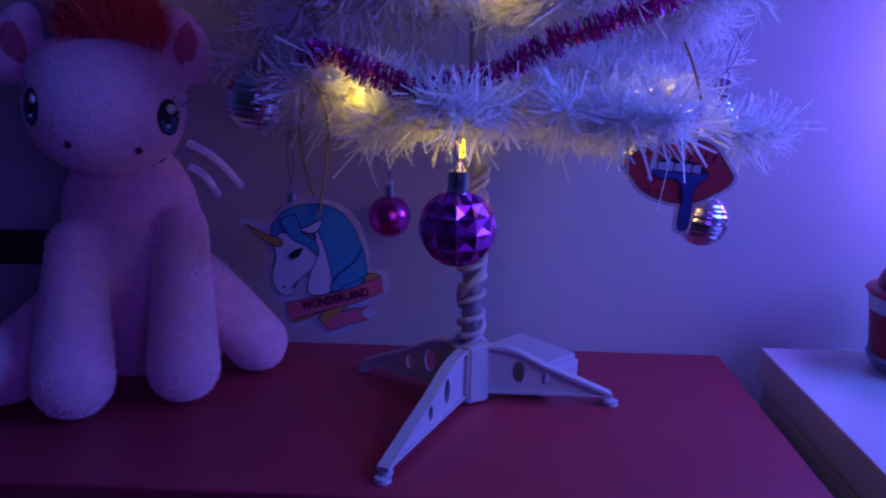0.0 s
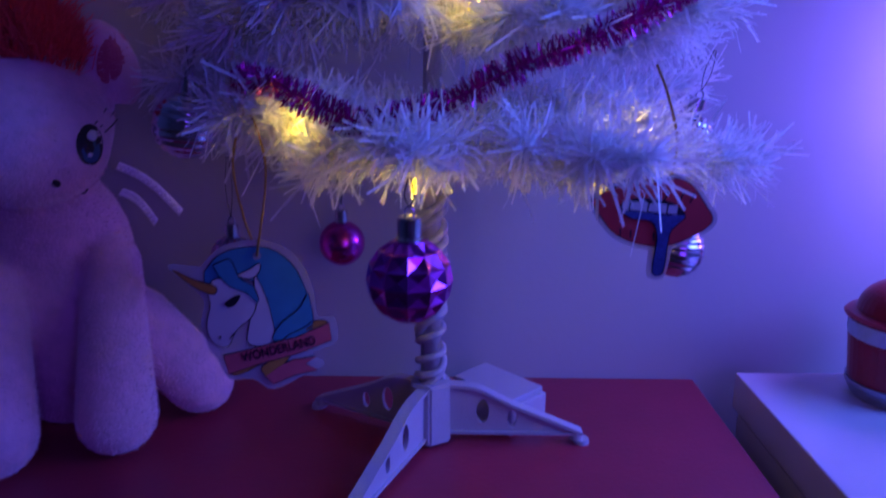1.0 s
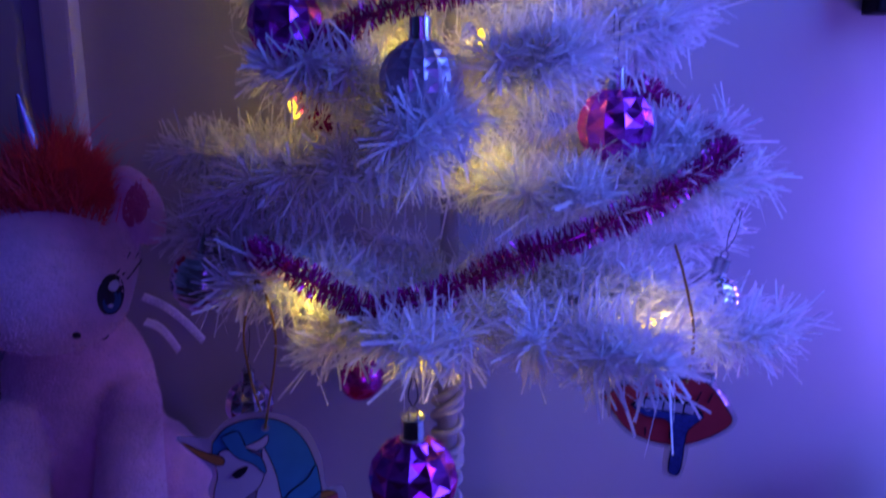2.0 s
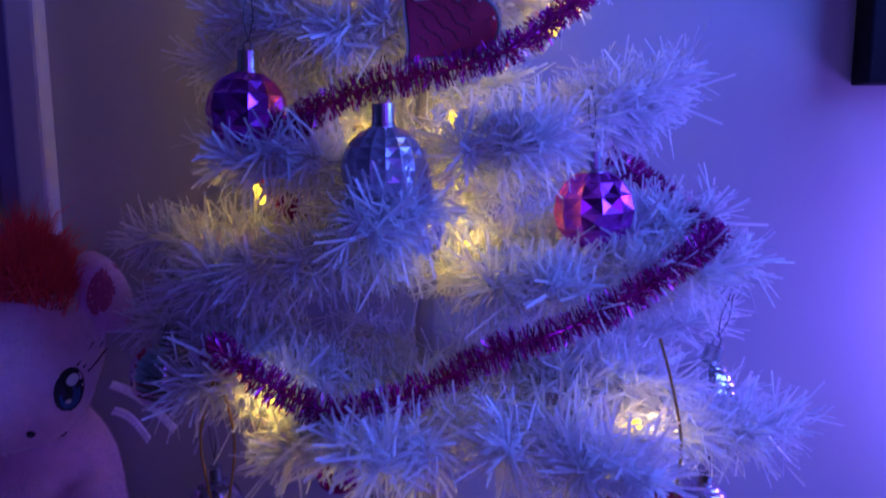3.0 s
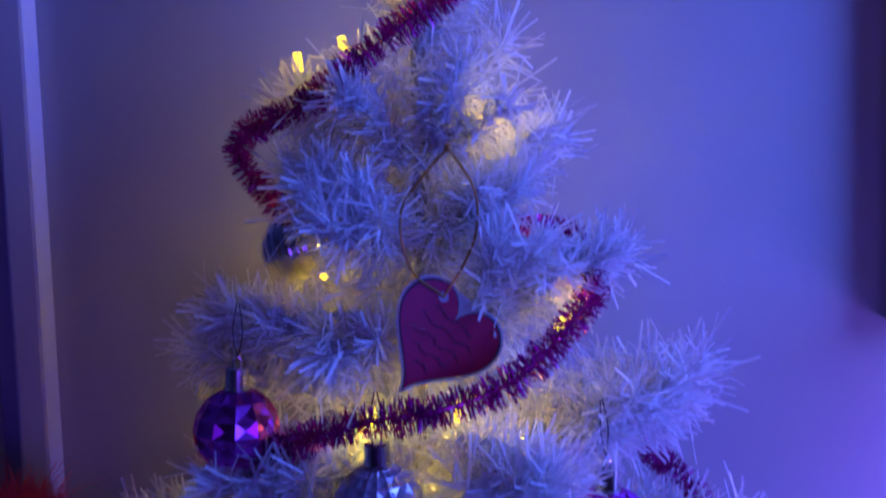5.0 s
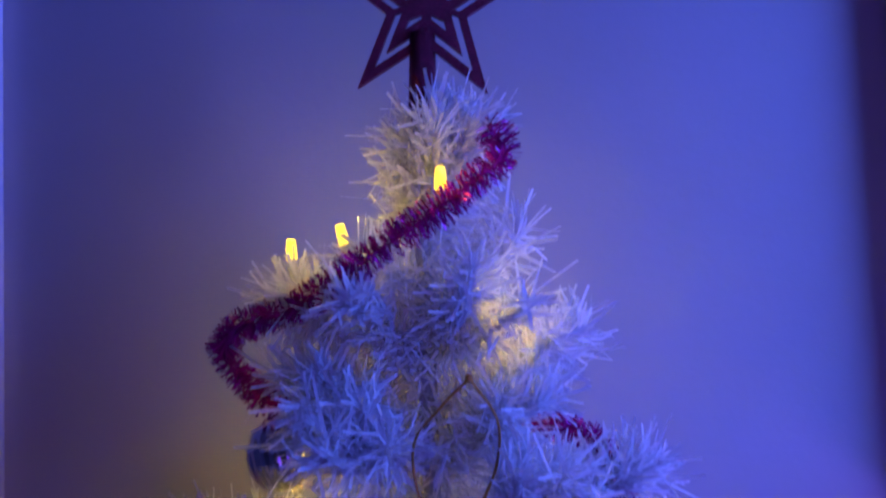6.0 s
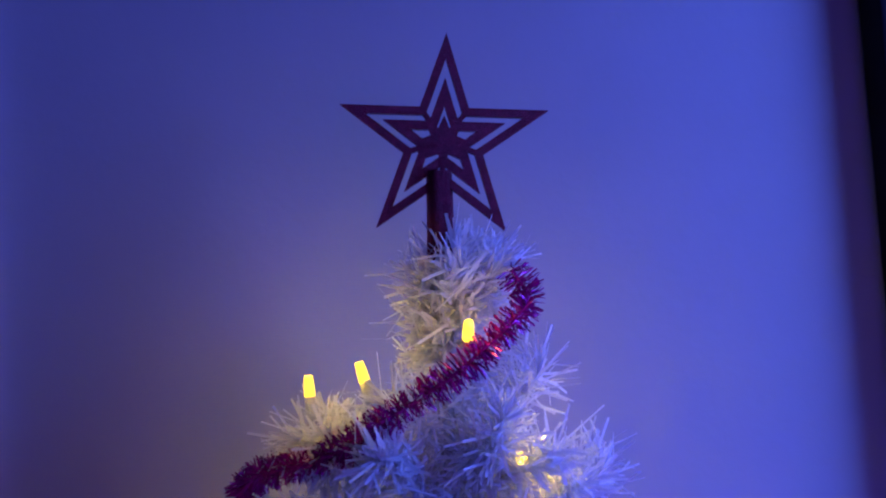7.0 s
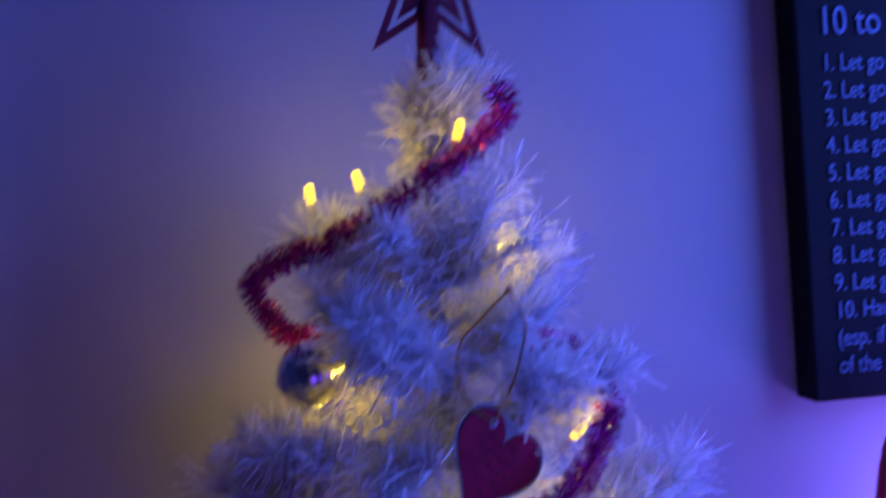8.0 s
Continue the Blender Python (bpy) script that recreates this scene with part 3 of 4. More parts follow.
for at, r, kind, material, string, label, spin, tilt in HANG:
    bauble(r, kind, material, string, label).matrix_basis = Matrix.Translation(at) @ pose(0, 0, 0, 0, tilt, spin)


# ---- paper ornaments ----
def grown(points, by):
    """An outline pushed outwards."""
    p = np.array(points, float)
    nxt, prv = np.roll(p, -1, 0), np.roll(p, 1, 0)
    t = unit(nxt - prv)
    area = 0.5 * np.sum(p[:, 0] * nxt[:, 1] - nxt[:, 0] * p[:, 1])
    nrm = np.stack([t[:, 1], -t[:, 0]], 1) * (1 if area > 0 else -1)
    return p + nrm * by


def inked(name, points, material, parent, level, n=40, ink=0.0006, label=""):
    """A printed shape with its dark outline, as two thin layers."""
    p = smooth_path(list(points) + [points[0]], n + 1)[:-1] if n else np.array(points, float)
    a = part(name, flat(p, 0.00018, y=-0.0006 - 0.0004 * level), material, parent, label)
    part("ink_line", flat(grown(p, ink), 0.00018, y=-0.0004 - 0.0004 * level), M_INK, a)
    return a


def mm(points):
    return [(x / 1000, z / 1000) for x, z in points]


card = thing("paper_ornament", "laminated paper ornament with a white horse head and a pink banner", "ornament", (-0.0955, 0.487, 0.125))
BACK = [(-27, 29), (-17, 39), (-3, 43), (12, 41), (25, 31), (32, 14), (34, -2), (43, -3), (44, -18), (30, -24), (37, -31), (26, -37), (8, -45), (-3, -38), (-16, -37), (-22, -24), (-26, -17), (-29, -2), (-27, 11), (-44, 30)]
part("backing", flat(mm(BACK), 0.0006, 90), M_CARD, card, "clear laminated border")
inked("mane", mm([(-25, 26), (-17, 35), (-4, 39), (10, 37.5), (21, 28.5), (28, 13), (31, -3), (30, -13), (8, -16), (7.6, 8), (0, 20), (-12, 22), (-24, 18)]), M_CARD_BLUE, card, 0, label="blue printed mane")
inked("neck", mm([(1, 24), (5, 14), (8, 2), (9, -15), (-4, -16), (-3, -4), (0, 8)]), M_CARD_WHITE, card, 1, 30)
inked("head", mm([(-24, 15), (-20, 22), (-10, 20), (0, 14), (1, 8), (-2, 0), (-8, -5), (-11.5, -9), (-15.5, -16.5), (-21, -15.5), (-24.5, -11), (-25.5, -3), (-23, 7)]), M_CARD_WHITE, card, 2, 46, label="white printed head")
inked("ear", mm([(-8, 24), (-1, 27), (4, 30), (3, 25), (-2, 22)]), M_CARD_WHITE, card, 3, 16)
inked("forelock", mm([(-20, 30), (-12, 33), (-9, 27), (-7, 22), (0, 17), (2, 8), (-4, 14), (-12, 18), (-17, 24)]), M_CARD_BLUE, card, 3, 30)
inked("mane_lock", mm([(29, 12), (24, 3), (14, -5), (9, -14), (18, -14), (30, -12), (31, -2)]), M_CARD_BLUE, card, 2, 30)
inked("mane_curl", mm([(31, -4), (27, -8), (18, -12), (16, -15), (30, -13)]), M_CARD_BLUE, card, 3, 20)
inked("horn", mm([(-41, 28.5), (-31, 19), (-21.5, 14), (-20, 18), (-30, 22)]), M_CARD_GOLD, card, 3, 20, label="gold printed horn")
part("eye", flat(mm([(-16, 8), (-12, 11.5), (-7, 13), (-9, 8.5), (-13, 6)]), 0.0002, 16, y=-0.0022), M_INK, card)
part("nostril", flat(mm([(-20.5, -11), (-18.6, -10), (-18.8, -12.5)]), 0.0002, y=-0.0022), M_INK, card)
part("mouth", flat(mm([(-14.5, -12), (-11.5, -8.2), (-11, -8.8), (-14, -12.4)]), 0.0002, y=-0.0022), M_INK, card)
inked("ribbon_back", mm([(27, -9), (33, -4.5), (39, -5.5), (37, -9), (30, -12)]), M_CARD_GOLD, card, 3, 18, label="gold ribbon underside")
inked("ribbon_fold", mm([(-17, -27), (-14, -33.5), (-6, -32), (7, -24), (-4, -23)]), M_CARD_GOLD, card, 3, 18)
inked("ribbon_end", mm([(4, -36), (8, -41), (20, -36), (33, -34), (26, -30), (32, -26), (20, -27), (10, -31)]), M_CARD_PINK, card, 3, 0, label="pink ribbon end")
inked("ribbon_turn", mm([(4, -36), (2, -31), (8, -26.5), (18, -23), (14, -29)]), M_CARD_GOLD, card, 3, 16)
inked("banner", mm([(-18, -22), (0, -18.5), (22, -13.5), (40, -6), (41, -16), (22, -23), (0, -28), (-16, -33)]), M_CARD_PINK, card, 4, 0, label="pink banner with lettering")
part("lettering", words("WONDERLAND", 0.0078, -0.0080, -0.0262, -0.0026, 0.74, -11.5, 0.0001, bold=0.00012), M_INK, card, "dark banner lettering")
part("hole", lathe([(0.0, 0), (0.0022, 0.0), (0.0022, 0.0002), (0, 0.0002)], 16), M_CARD, card).matrix_basis = Matrix.Translation((0.003, -0.0016, 0.0345)) @ pose(0, 0, 0, 90)
part("loop", tube(smooth_path([(0.003, -0.0022, 0.0345), (0.0095, 0.004, 0.077), (0.006, 0.010, 0.100), (0.000, 0.013, 0.113)], 24), 0.0007, 6), M_GOLD, card, "gold cord loop")
part("loop", tube(smooth_path([(0.003, 0.0012, 0.0345), (-0.004, 0.006, 0.057), (-0.0075, 0.010, 0.085), (0.000, 0.013, 0.113)], 24), 0.0007, 6), M_GOLD, card, "gold cord loop")
card.rotation_euler = (0, 0, radians(10))

lips = thing("lips_ornament", "laminated paper lips with a glittery blue drip, hanging", "ornament", (0.1075, 0.450, 0.1930))
LIP = [(-29, 3), (-20, 10), (-6, 15), (1, 14.5), (8, 17.5), (16, 15), (24, 6), (28, -1), (20, -9), (8, -15), (-6, -15), (-18, -10)]
part("backing", flat(grown(smooth_path(mm(LIP) + [mm(LIP)[0]], 61)[:-1], 0.0026), 0.0006), M_CARD, lips, "clear laminated border")
part("drip_backing", flat(mm([(1, -12), (11, -12), (11, -29), (8.5, -32.5), (4, -32.5), (1.5, -29)]), 0.0006, 30, y=0.00005), M_CARD, lips)
inked("mouth", mm(LIP), M_CARD_RED, lips, 0, 60, label="red printed lips")
for x in (-14, -9, 2, 9):
    part("crease", flat(mm([(x - 0.4, -9), (x + 0.4, -9), (x + 0.8, -13), (x + 0.2, -13)]), 0.0002, y=-0.0012), M_INK, lips)
for x in (4, 11, 16):
    part("crease", flat(mm([(x, 7), (x + 0.8, 7), (x + 2.2, 12), (x + 1.6, 12)]), 0.0002, y=-0.0012), M_INK, lips)
inked("gap", mm([(-17, 1), (-9, 6), (2, 6.5), (10, 5), (15, 0), (4, -2), (-8, -1)]), M_INK, lips, 1, 40)
for x0, x1 in ((-15, -11.5), (-11, -3), (-2.4, 6), (6.6, 11)):
    part("tooth", flat(mm([(x0, 1.2), (x0 + 0.3, 5), (x1, 5.4), (x1, 0.8)]), 0.0002, y=-0.0018), M_CARD_WHITE, lips)
inked("drip", mm([(-16, 0.4), (-4, 0.4), (6, 0.0), (15, 0.6), (11, -5), (9, -10), (9, -27), (6.5, -30), (4, -27), (4, -11), (0, -3.5), (-9, -3)]), M_CARD_DRIP, lips, 3, 50, label="glittery dark blue drip")
part("loop", tube(smooth_path([(0.006, -0.001, 0.015), (0.008, 0.010, 0.035), (0.004, 0.030, 0.055), (0.000, 0.048, 0.068)], 20), 0.0007, 6), M_GOLD, lips, "gold cord loop")
lips.rotation_euler = (0, radians(4), radians(-6))

heart = thing("heart_ornament", "dark red paper heart with scribbled lines on a cord", "ornament", (0.014, 0.519, 0.409))


def heart_outline(size, n=60):
    out = []
    for k in range(n):
        a = 2 * math.pi * k / n
        out.append((size * 0.93 * math.sin(a) ** 3, size / 16 * (13 * math.cos(a) - 5 * math.cos(2 * a) - 2 * math.cos(3 * a) - math.cos(4 * a)) + size * 0.1))
    return out


LEAN_H = pose(0, 0, 0, 0, 41, 0)
H = np.array(heart_outline(0.0282))
part("backing", under(flat(grown(H, 0.0012), 0.0007), LEAN_H), M_CARD, heart, "clear laminated border")
part("edge", under(flat(H, 0.0002, y=-0.0003), LEAN_H), M_INK, heart)
part("face", under(flat(H * 0.955, 0.0002, y=-0.0006), LEAN_H), M_HEART, heart, "dark red printed heart")
for k in range(5):
    z = 0.012 - 0.0062 * k
    w = (0.012, 0.015, 0.013, 0.009, 0.004)[k]
    wave = [(x, -0.0009, z + 0.0009 * math.sin(500 * x + 2 * k) + 0.0006 * math.sin(1700 * x)) for x in np.linspace(-w, w, 40)]
    me = tube(wave, 0.0002, 4)
    me.transform(LEAN_H)
    part("scribble", me, M_INK, heart)
part("hole", lathe([(0.0, 0.0), (0.0024, 0.0), (0.0024, 0.0003), (0, 0.0003)], 18), M_CARD, heart).matrix_basis = Matrix.Translation((0.003, -0.0007, 0.0205)) @ pose(0, 0, 0, 90)
part("loop", tube(smooth_path([(0.003, -0.001, 0.0205), (-0.012, -0.002, 0.034), (-0.016, -0.004, 0.058), (-0.008, -0.016, 0.074), (0.001, -0.024, 0.085)], 26), 0.0006, 6), M_GOLD, heart, "gold cord loop")
part("loop", tube(smooth_path([(0.003, -0.001, 0.0205), (0.013, -0.002, 0.036), (0.018, -0.004, 0.050), (0.014, -0.016, 0.068), (0.001, -0.024, 0.085)], 26), 0.0006, 6), M_GOLD, heart, "gold cord loop")
part("knot", lathe([(0, -0.002), (0.0016, -0.001), (0.0016, 0.001), (0, 0.002)], 10, (0.001, -0.024, 0.085)), M_GOLD, heart)
heart.rotation_euler = (0, 0, radians(20))

# ---- plush toy ----
def ellipsoid(p, c, r, turn=0.0):
    q = p - np.array(c)
    if turn:
        co, si = math.cos(turn), math.sin(turn)
        q = np.stack([co * q[..., 0] + si * q[..., 2], q[..., 1], -si * q[..., 0] + co * q[..., 2]], -1)
    k = np.linalg.norm(q / np.array(r), axis=-1)
    return (k - 1) * min(r) * 1.15


def limb(p, a, b, ra, rb):
    a, b = np.array(a), np.array(b)
    t = ((p - a) @ (b - a) / ((b - a) @ (b - a))).clip(0, 1)
    return np.linalg.norm(p - a - t[..., None] * (b - a), axis=-1) - (ra + (rb - ra) * t)


def melt(a, b, k):
    h = (0.5 + 0.5 * (b - a) / k).clip(0, 1)
    return b + (a - b) * h - k * h * (1 - h)


def toy_shape(p):
    """Distance to the toy: x to the viewer's right, y away from its front, z up."""
    d = ellipsoid(p, (-0.006, 0.018, 0.078), (0.052, 0.042, 0.094))
    d = melt(d, ellipsoid(p, (-0.016, 0.000, 0.219), (0.056, 0.054, 0.050)), 0.012)
    d = melt(d, ellipsoid(p, (-0.010, -0.036, 0.202), (0.046, 0.032, 0.033)), 0.024)
    d = melt(d, ellipsoid(p, (-0.008, 0.010, 0.132), (0.048, 0.036, 0.056)), 0.014)
    d = melt(d, limb(p, (0.030, -0.014, 0.122), (0.028, -0.054, 0.026), 0.0195, 0.0260), 0.005)
    d = melt(d, limb(p, (-0.044, -0.018, 0.112), (-0.045, -0.064, 0.027), 0.020, 0.0275), 0.005)
    d = melt(d, limb(p, (0.040, 0.012, 0.068), (0.082, -0.010, 0.0245), 0.026, 0.0240), 0.006)
    d = melt(d, limb(p, (-0.060, 0.010, 0.046), (-0.096, -0.030, 0.026), 0.032, 0.026), 0.010)
    for x, s in ((0.042, 1), (-0.072, -1)):
        d = melt(d, ellipsoid(p, (x, 0.002, 0.256), (0.016, 0.010, 0.029), 0.35 * s), 0.006)
    return d


def surface(shape, low, high, step):
    """A closed skin round the places where shape is below 0, one point to a cell."""
    axes = [np.arange(a, b, step) for a, b in zip(low, high)]
    grid = np.stack(np.meshgrid(*axes, indexing="ij"), -1)
    d = shape(grid)
    inside = d < 0
    c = np.stack([inside[i : i - 1 or None, j : j - 1 or None, k : k - 1 or None] for i in (0, 1) for j in (0, 1) for k in (0, 1)])
    mixed = c.any(0) & ~c.all(0)
    index = np.full(mixed.shape, -1)
    index[mixed] = np.arange(mixed.sum())
    pts = grid[:-1, :-1, :-1][mixed] + step / 2
    for _ in range(4):
        v = shape(pts)
        g = np.stack([shape(pts + step * 0.2 * e) - v for e in np.eye(3)], -1) / (step * 0.2)
        pts = pts - (v / ((g * g).sum(-1) + 1e-6))[:, None] * g * 0.8
    faces = []
    for ax in range(3):
        a, b = np.take(inside, range(inside.shape[ax] - 1), ax), np.take(inside, range(1, inside.shape[ax]), ax)
        o1, o2 = [k for k in range(3) if k != ax]
        for i in np.argwhere(a != b):
            if i[o1] == 0 or i[o2] == 0 or (i >= np.array(mixed.shape)).any():
                continue
            e1, e2 = np.eye(3, dtype=int)[o1], np.eye(3, dtype=int)[o2]
            q = [index[tuple(i - k)] for k in (0 * e1, e1, e1 + e2, e2)]
            if min(q) < 0:
                continue
            flip = bool(a[tuple(i)]) == (ax != 1)
            faces.append(q if not flip else q[::-1])
    return pts, faces


def toy():
    pts, faces = surface(toy_shape, (-0.15, -0.10, -0.012), (0.13, 0.075, 0.30), 0.0042)
    pts[:, 2] = np.maximum(pts[:, 2], 0.0)
    bits = collections.defaultdict(list)
    at = ["body"]

    def add(v, f, slot):
        bits[at[0]].append((v, f, slot))

    add(pts, faces, 0)

    def front(x, z):
        y = np.linspace(-0.11, 0.05, 400)
        d = toy_shape(np.stack([np.full(400, x), y, np.full(400, z)], -1))
        return y[np.argmax(d < 0)] if (d < 0).any() else y[np.argmin(d)]

    def spot(x, z, rx, rz, proud, slot, tilt=0.0):
        """A stitched oval that follows the face."""
        v = [(x, front(x, z) - proud - 0.0006, z)]
        f = []
        n = 20
        for ring in (0.55, 1.0):
            for k in range(n):
                a = 2 * math.pi * k / n
                du, dz = ring * rx * math.cos(a), ring * rz * math.sin(a)
                px, pz = x + du * math.cos(tilt) - dz * math.sin(tilt), z + du * math.sin(tilt) + dz * math.cos(tilt)
                v.append((px, front(px, pz) - proud * (1.0 if ring < 1 else 0.3), pz))
        for k in range(n):
            j = (k + 1) % n
            f += [[0, 1 + k, 1 + j], [1 + k, 1 + n + k, 1 + n + j, 1 + j]]
        add(np.array(v), f, slot)

    for x, z, s in ((0.0300, 0.208, 1), (-0.0560, 0.215, -1)):
        at[0] = f"eye {s}"
        spot(x, z, 0.0066, 0.0126, 0.0010, 3)
        spot(x + 0.0005 * s, z - 0.003, 0.0046, 0.0080, 0.0018, 4)
        spot(x, z - 0.001, 0.0034, 0.0070, 0.0024, 3)
        spot(x + 0.0018, z + 0.0055, 0.0026, 0.0034, 0.0032, 5)
        spot(x + 0.0002, z - 0.0055, 0.0016, 0.0018, 0.0032, 5)
        for k in range(3):
            a = 0.5 + 0.35 * k
            p = np.array([x + s * 0.0085 * math.cos(a), 0, z + 0.013 * math.sin(a)])
            e = p + np.array([s * 0.0045, 0, 0.0045 + 0.0015 * k])
            p[1], e[1] = front(p[0], p[2]) - 0.0005, front(e[0], e[2]) - 0.0008
            add(*raw(tube([p, (p + e) / 2 + [0, -0.0004, -0.0006], e], 0.0006, 5)), 3)
    for x, tilt in ((0.0430, -0.35), (-0.0730, 0.35)):
        at[0] = f"ear_lining {tilt}"
        spot(x, 0.259, 0.0085, 0.0175, 0.0008, 2, tilt)
    for x, z in ((0.0105, 0.1865), (-0.0325, 0.1915)):
        at[0] = f"nostril {x}"
        spot(x, z, 0.0024, 0.0027, 0.0010, 3)
    at[0] = "mouth"
    smile = [(x, front(x, 0.176 + 0.004 * k) - 0.0004, 0.1755 + 0.0035 * k * k) for k, x in zip((0, 0.5, 1.0), (0.020, 0.0225, 0.0245))]
    add(*raw(tube(smooth_path(smile, 8), 0.0005, 5)), 3)
    # short pile all over
    at[0] = "body"
    r3 = np.random.default_rng(5)
    quads = np.array([q for q in faces if len(q) == 4])
    q = quads[r3.integers(0, len(quads), 42000)]
    w = r3.dirichlet((1, 1, 1, 1), len(q))
    base = (pts[q] * w[..., None]).sum(1)
    d0 = toy_shape(base)
    nrm = unit(np.stack([toy_shape(base + 0.001 * e) - d0 for e in np.eye(3)], -1))
    lie = unit(nrm + [0, 0, -0.55] + r3.normal(size=base.shape) * 0.35)
    eyes = np.minimum(np.hypot(base[:, 0] - 0.030, base[:, 2] - 0.208), np.hypot(base[:, 0] + 0.056, base[:, 2] - 0.215))
    keep = (base[:, 2] > 0.004) & ((eyes > 0.017) | (base[:, 1] > 0.01))
    add(*strips(base[keep], lie[keep], r3.uniform(0.0009, 0.0020, keep.sum()), r3.uniform(0.0003, 0.0005, keep.sum()), r3, 0.3, 0.3), 0)
    # the fluffy red mane between the ears
    at[0] = "mane"
    r2 = np.random.default_rng(3)
    n = 11000
    u, w = (r2.normal(0, 0.48, n).clip(-1.1, 1.1), r2.normal(0, 0.48, n).clip(-1.1, 1.1))
    bx, by = -0.006 + 0.029 * u, 0.000 + 0.030 * w
    base = np.stack([bx, by, 0.221 + 0.048 * np.sqrt((1 - ((bx + 0.012) / 0.066) ** 2 - (by / 0.060) ** 2).clip(0.05, 1)) - 0.001], 1)
    ways = unit(np.stack([0.45 * u, 0.35 * w - 0.2, 1.0 + 0 * u], 1) + r2.normal(size=(n, 3)) * 0.28)
    add(*strips(base, ways, 0.034 * (1 - 0.5 * np.abs(u)) * (0.75 + 0.4 * np.sin(9 * u + 2 * w) * np.sin(5 * w + 1)) * r2.uniform(0.45, 1.4, n) + 0.003, r2.uniform(0.0005, 0.0010, n), r2, 0.35, 0.25), 1)
    # the cloth horn
    at[0] = "horn"
    cone = lathe([(0.0150 * (1 - 0.93 * s) * (1 + 0.06 * abs(math.sin(16 * s))), 0.086 * s) for s in np.linspace(0, 1, 34)], 20)
    cone.transform(Matrix.Translation((-0.006, -0.008, 0.246)) @ pose(0, 0, 0, 6, -9, 0))
    add(*raw(cone), 6)
    # two sparkling ribbons of a wing behind the shoulder
    for a, b in (((0.034, 0.042, 0.181), (0.076, 0.040, 0.143)), ((0.034, 0.042, 0.161), (0.057, 0.044, 0.135))):
        a, b = np.array(a), np.array(b)
        at[0] = f"wing_ribbon {a[2]}"
        side = np.array([0.02, 0, 0.0325]) * 0.085
        v, f = [], []
        for k in range(13):
            p = a + (b - a) * k / 12 + np.array([0, 0, 0.006 * math.sin(math.pi * k / 12)])
            v += [p - side, p + side, p + side + [0, 0.0012, 0], p - side + [0, 0.0012, 0]]
        for k in range(12):
            for m in range(4):
                f.append([4 * k + m, 4 * k + (m + 1) % 4, 4 * k + 4 + (m + 1) % 4, 4 * k + 4 + m])
        add(np.array(v), f, 7)
        for k in range(14):
            p = a + (b - a) * (k + 0.5) / 14 + np.array([0, -0.0006, 0.006 * math.sin(math.pi * (k + 0.5) / 14)])
            for e in (-0.55, 0.55):
                add(*raw(lathe([(0, -0.0011), (0.0010, 0.0), (0, 0.0011)], 6, p + e * side)), 7)
    skins = (M_PLUSH, M_MANE, M_EAR, M_BLACK, M_IRIS, M_EYEWHITE, M_HORN, M_GLITTER)
    looks = {"mane": "fluffy red mane", "horn": "iridescent cloth horn", "eye": "stitched dark blue eye", "wing_ribbon": "sparkling silver ribbon", "ear_lining": "darker red ear lining", "mouth": "small stitched mouth"}
    plush = thing("plush_toy", "soft pink plush toy with a red mane sitting on the sideboard", "plush toy")
    plush.matrix_basis = pose(-0.255, 0.600, 0, 0, 0, 17.5)
    for key, pieces in bits.items():
        name = key.split()[0]
        me = join(*[(v, f) for v, f, _ in pieces])
        used = sorted({slot for *_, slot in pieces})
        ob = part(name, me, [skins[k] for k in used], plush, looks.get(name, ""), smooth=True)
        me.polygons.foreach_set("material_index", [used.index(slot) for _, f, slot in pieces for _ in f])
    return plush


toy()

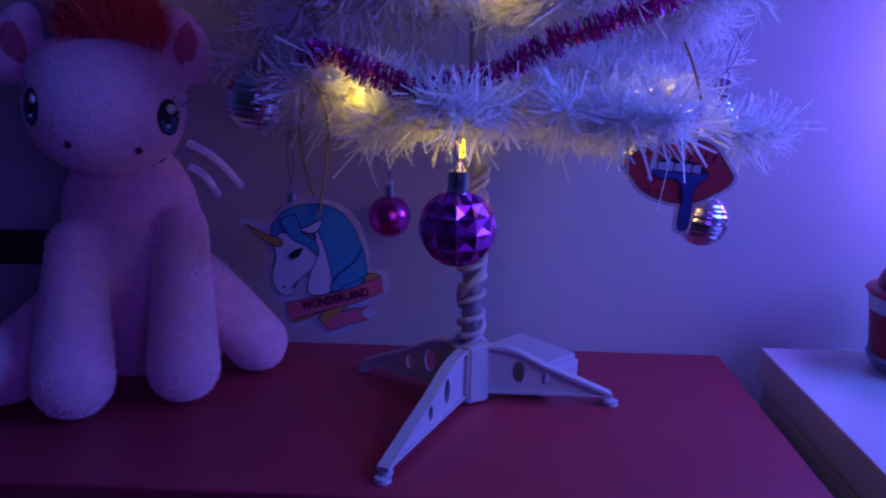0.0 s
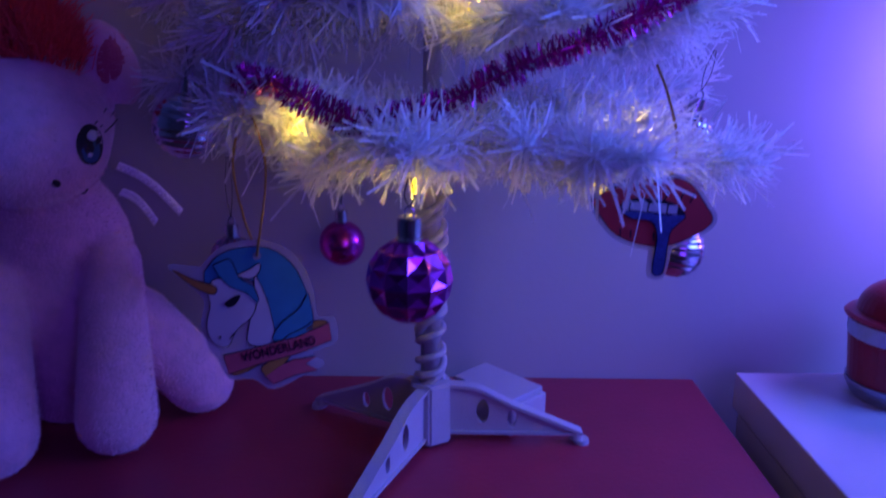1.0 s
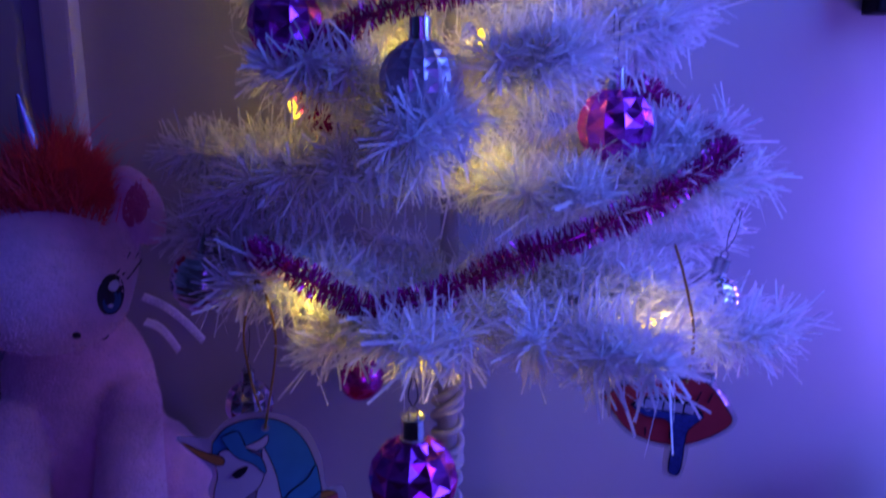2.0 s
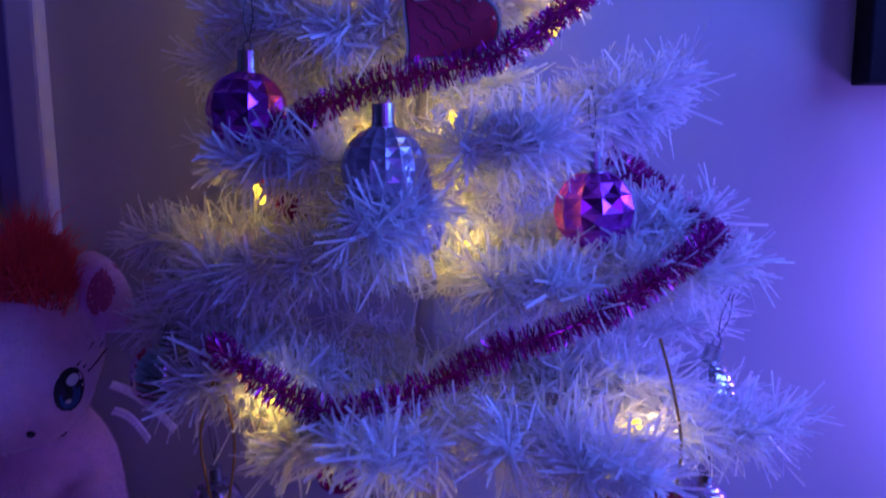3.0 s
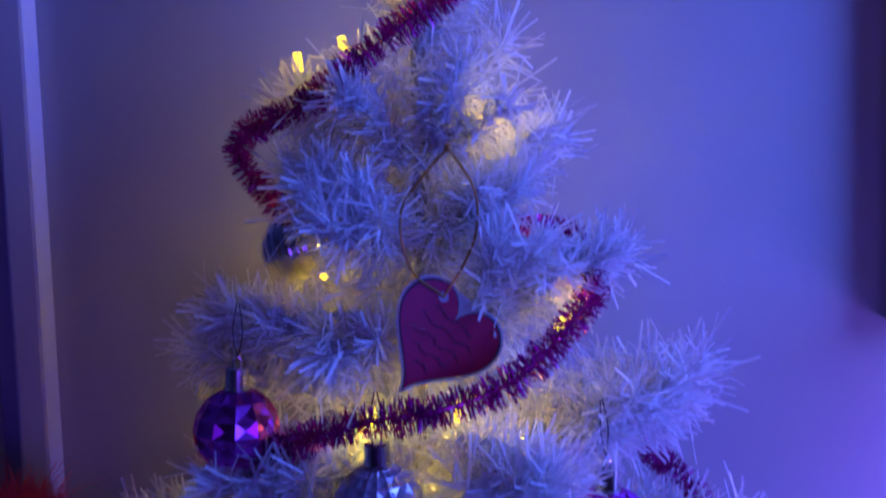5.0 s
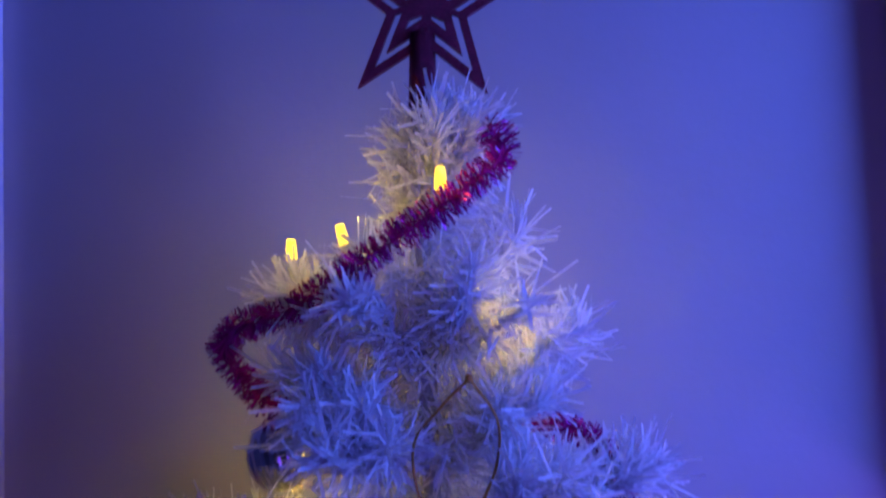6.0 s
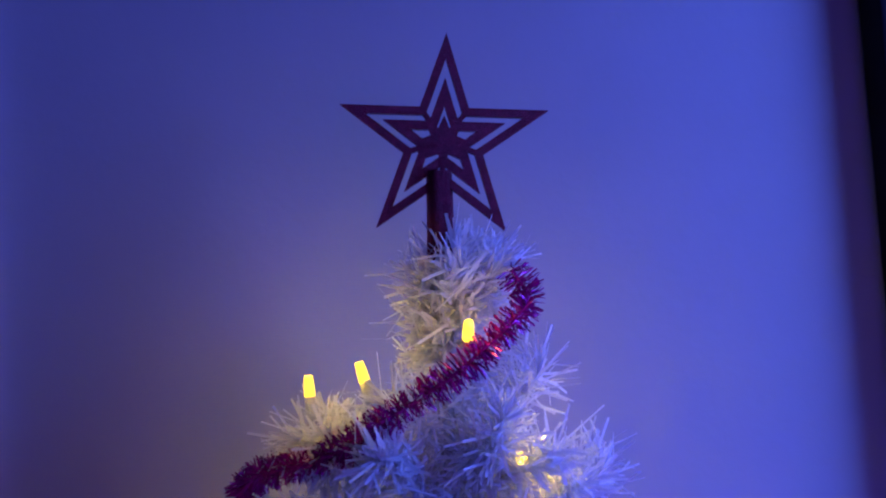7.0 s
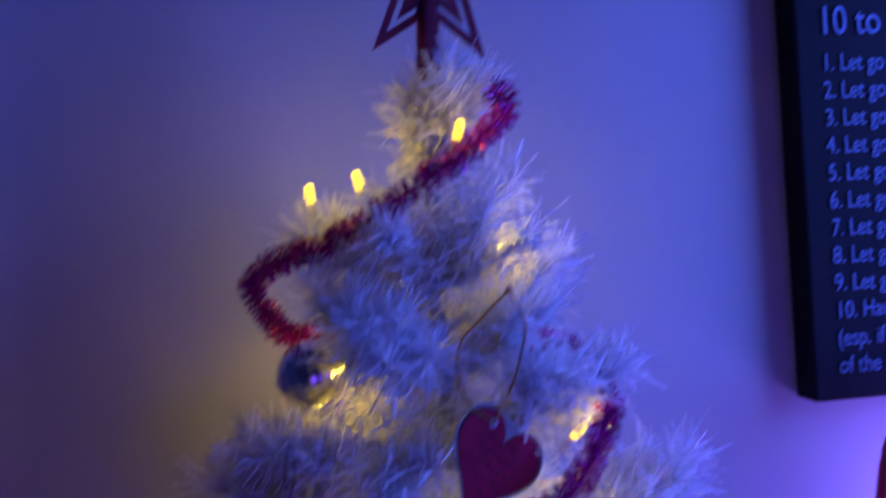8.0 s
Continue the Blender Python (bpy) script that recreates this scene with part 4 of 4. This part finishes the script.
# ---- the sign ----
sign = thing("wall_sign", "black canvas wall sign with pale blue lettering", "sign", (0.277, 0.656, 0.388))
part("canvas", box((0.34, 0.0235, 0.40), (0.17, 0.01175, 0.20), 0.002), M_CANVAS, sign)
LINES = ["1. Let go of com", "2. Let go of com", "3. Let go of jud", "4. Let go of ang", "5. Let go of reg", "6. Let go of wor", "7. Let go of bla", "8. Let go of gui", "9. Let go of fea", "10. Have a prop", "(esp. if it's abo", "of the above)"]
part("heading", words("10 to Zen", 0.0285, 0.0170, 0.262, -0.0008, 0.80, bold=0.0001), M_LETTER, sign, "pale blue heading")
for k, text in enumerate(LINES):
    part("text_line", words(text, 0.0172, 0.0185, 0.2360 - 0.01965 * k, -0.0006, 0.80), M_LETTER, sign)
    if k != 11:
        part("text_bar", box((0.05 + 0.02 * (k % 3), 0.0006, 0.008), (0.170 + 0.01 * (k % 3), -0.0003, 0.2410 - 0.01965 * k), 0), M_LETTER, sign)

# ---- on the white cabinet ----
jar = thing("red_jar", "red enamel jar with a domed lid and a glass band", "jar", (0.344, 0.607, 0.020))
jar.scale = (0.80, 0.80, 0.80)
part("foot", lathe([(0.0, 0.0), (0.034, 0.0), (0.042, 0.014), (0.042, 0.018), (0.0, 0.018)], 40), M_TOY_BASE, jar, "dull chrome foot", smooth=False)
part("body", lathe([(0.0, 0.018), (0.040, 0.018), (0.0445, 0.058), (0.0445, 0.060), (0.0, 0.060)], 40), M_TOY_RED, jar, "red tapered body", smooth=False)
part("band", lathe([(0.0, 0.0602), (0.0455, 0.0602), (0.0465, 0.076), (0.0, 0.076)], 40), M_TOY_GLASS, jar, "pale glass band")
lid = part("lid", lathe([(0.0, 0.0763), (0.049, 0.0763), (0.0505, 0.079), (0.048, 0.0815), (0.041, 0.083)] + [(0.041 * math.cos(a), 0.083 + 0.032 * math.sin(a)) for a in np.linspace(0.1, 1.5, 12)] + [(0, 0.115)], 40), M_TOY_RED, jar, "red domed lid", smooth=False)
vase = thing("red_ornament", "tall red ornament with glossy curling strands", "ornament", (0.379, 0.580, 0.020))
part("stem", lathe([(0, 0), (0.035, 0), (0.036, 0.006), (0.010, 0.02), (0.007, 0.12), (0.009, 0.27), (0.0, 0.275)], 24), M_STRAND, vase, "glossy red stem", smooth=True)
for k in range(7):
    a = 2 * math.pi * k / 7 + 0.3
    c, s = math.cos(a), math.sin(a)
    part("strand", tube(smooth_path([(0, 0, 0.268), (0.025 * c, 0.025 * s, 0.365), (0.062 * c, 0.05 * s, 0.395), (0.097 * c, 0.07 * s, 0.360), (0.108 * c, 0.08 * s, 0.315)], 22), 0.0050, 8, 0.7), M_STRAND, vase, smooth=True)
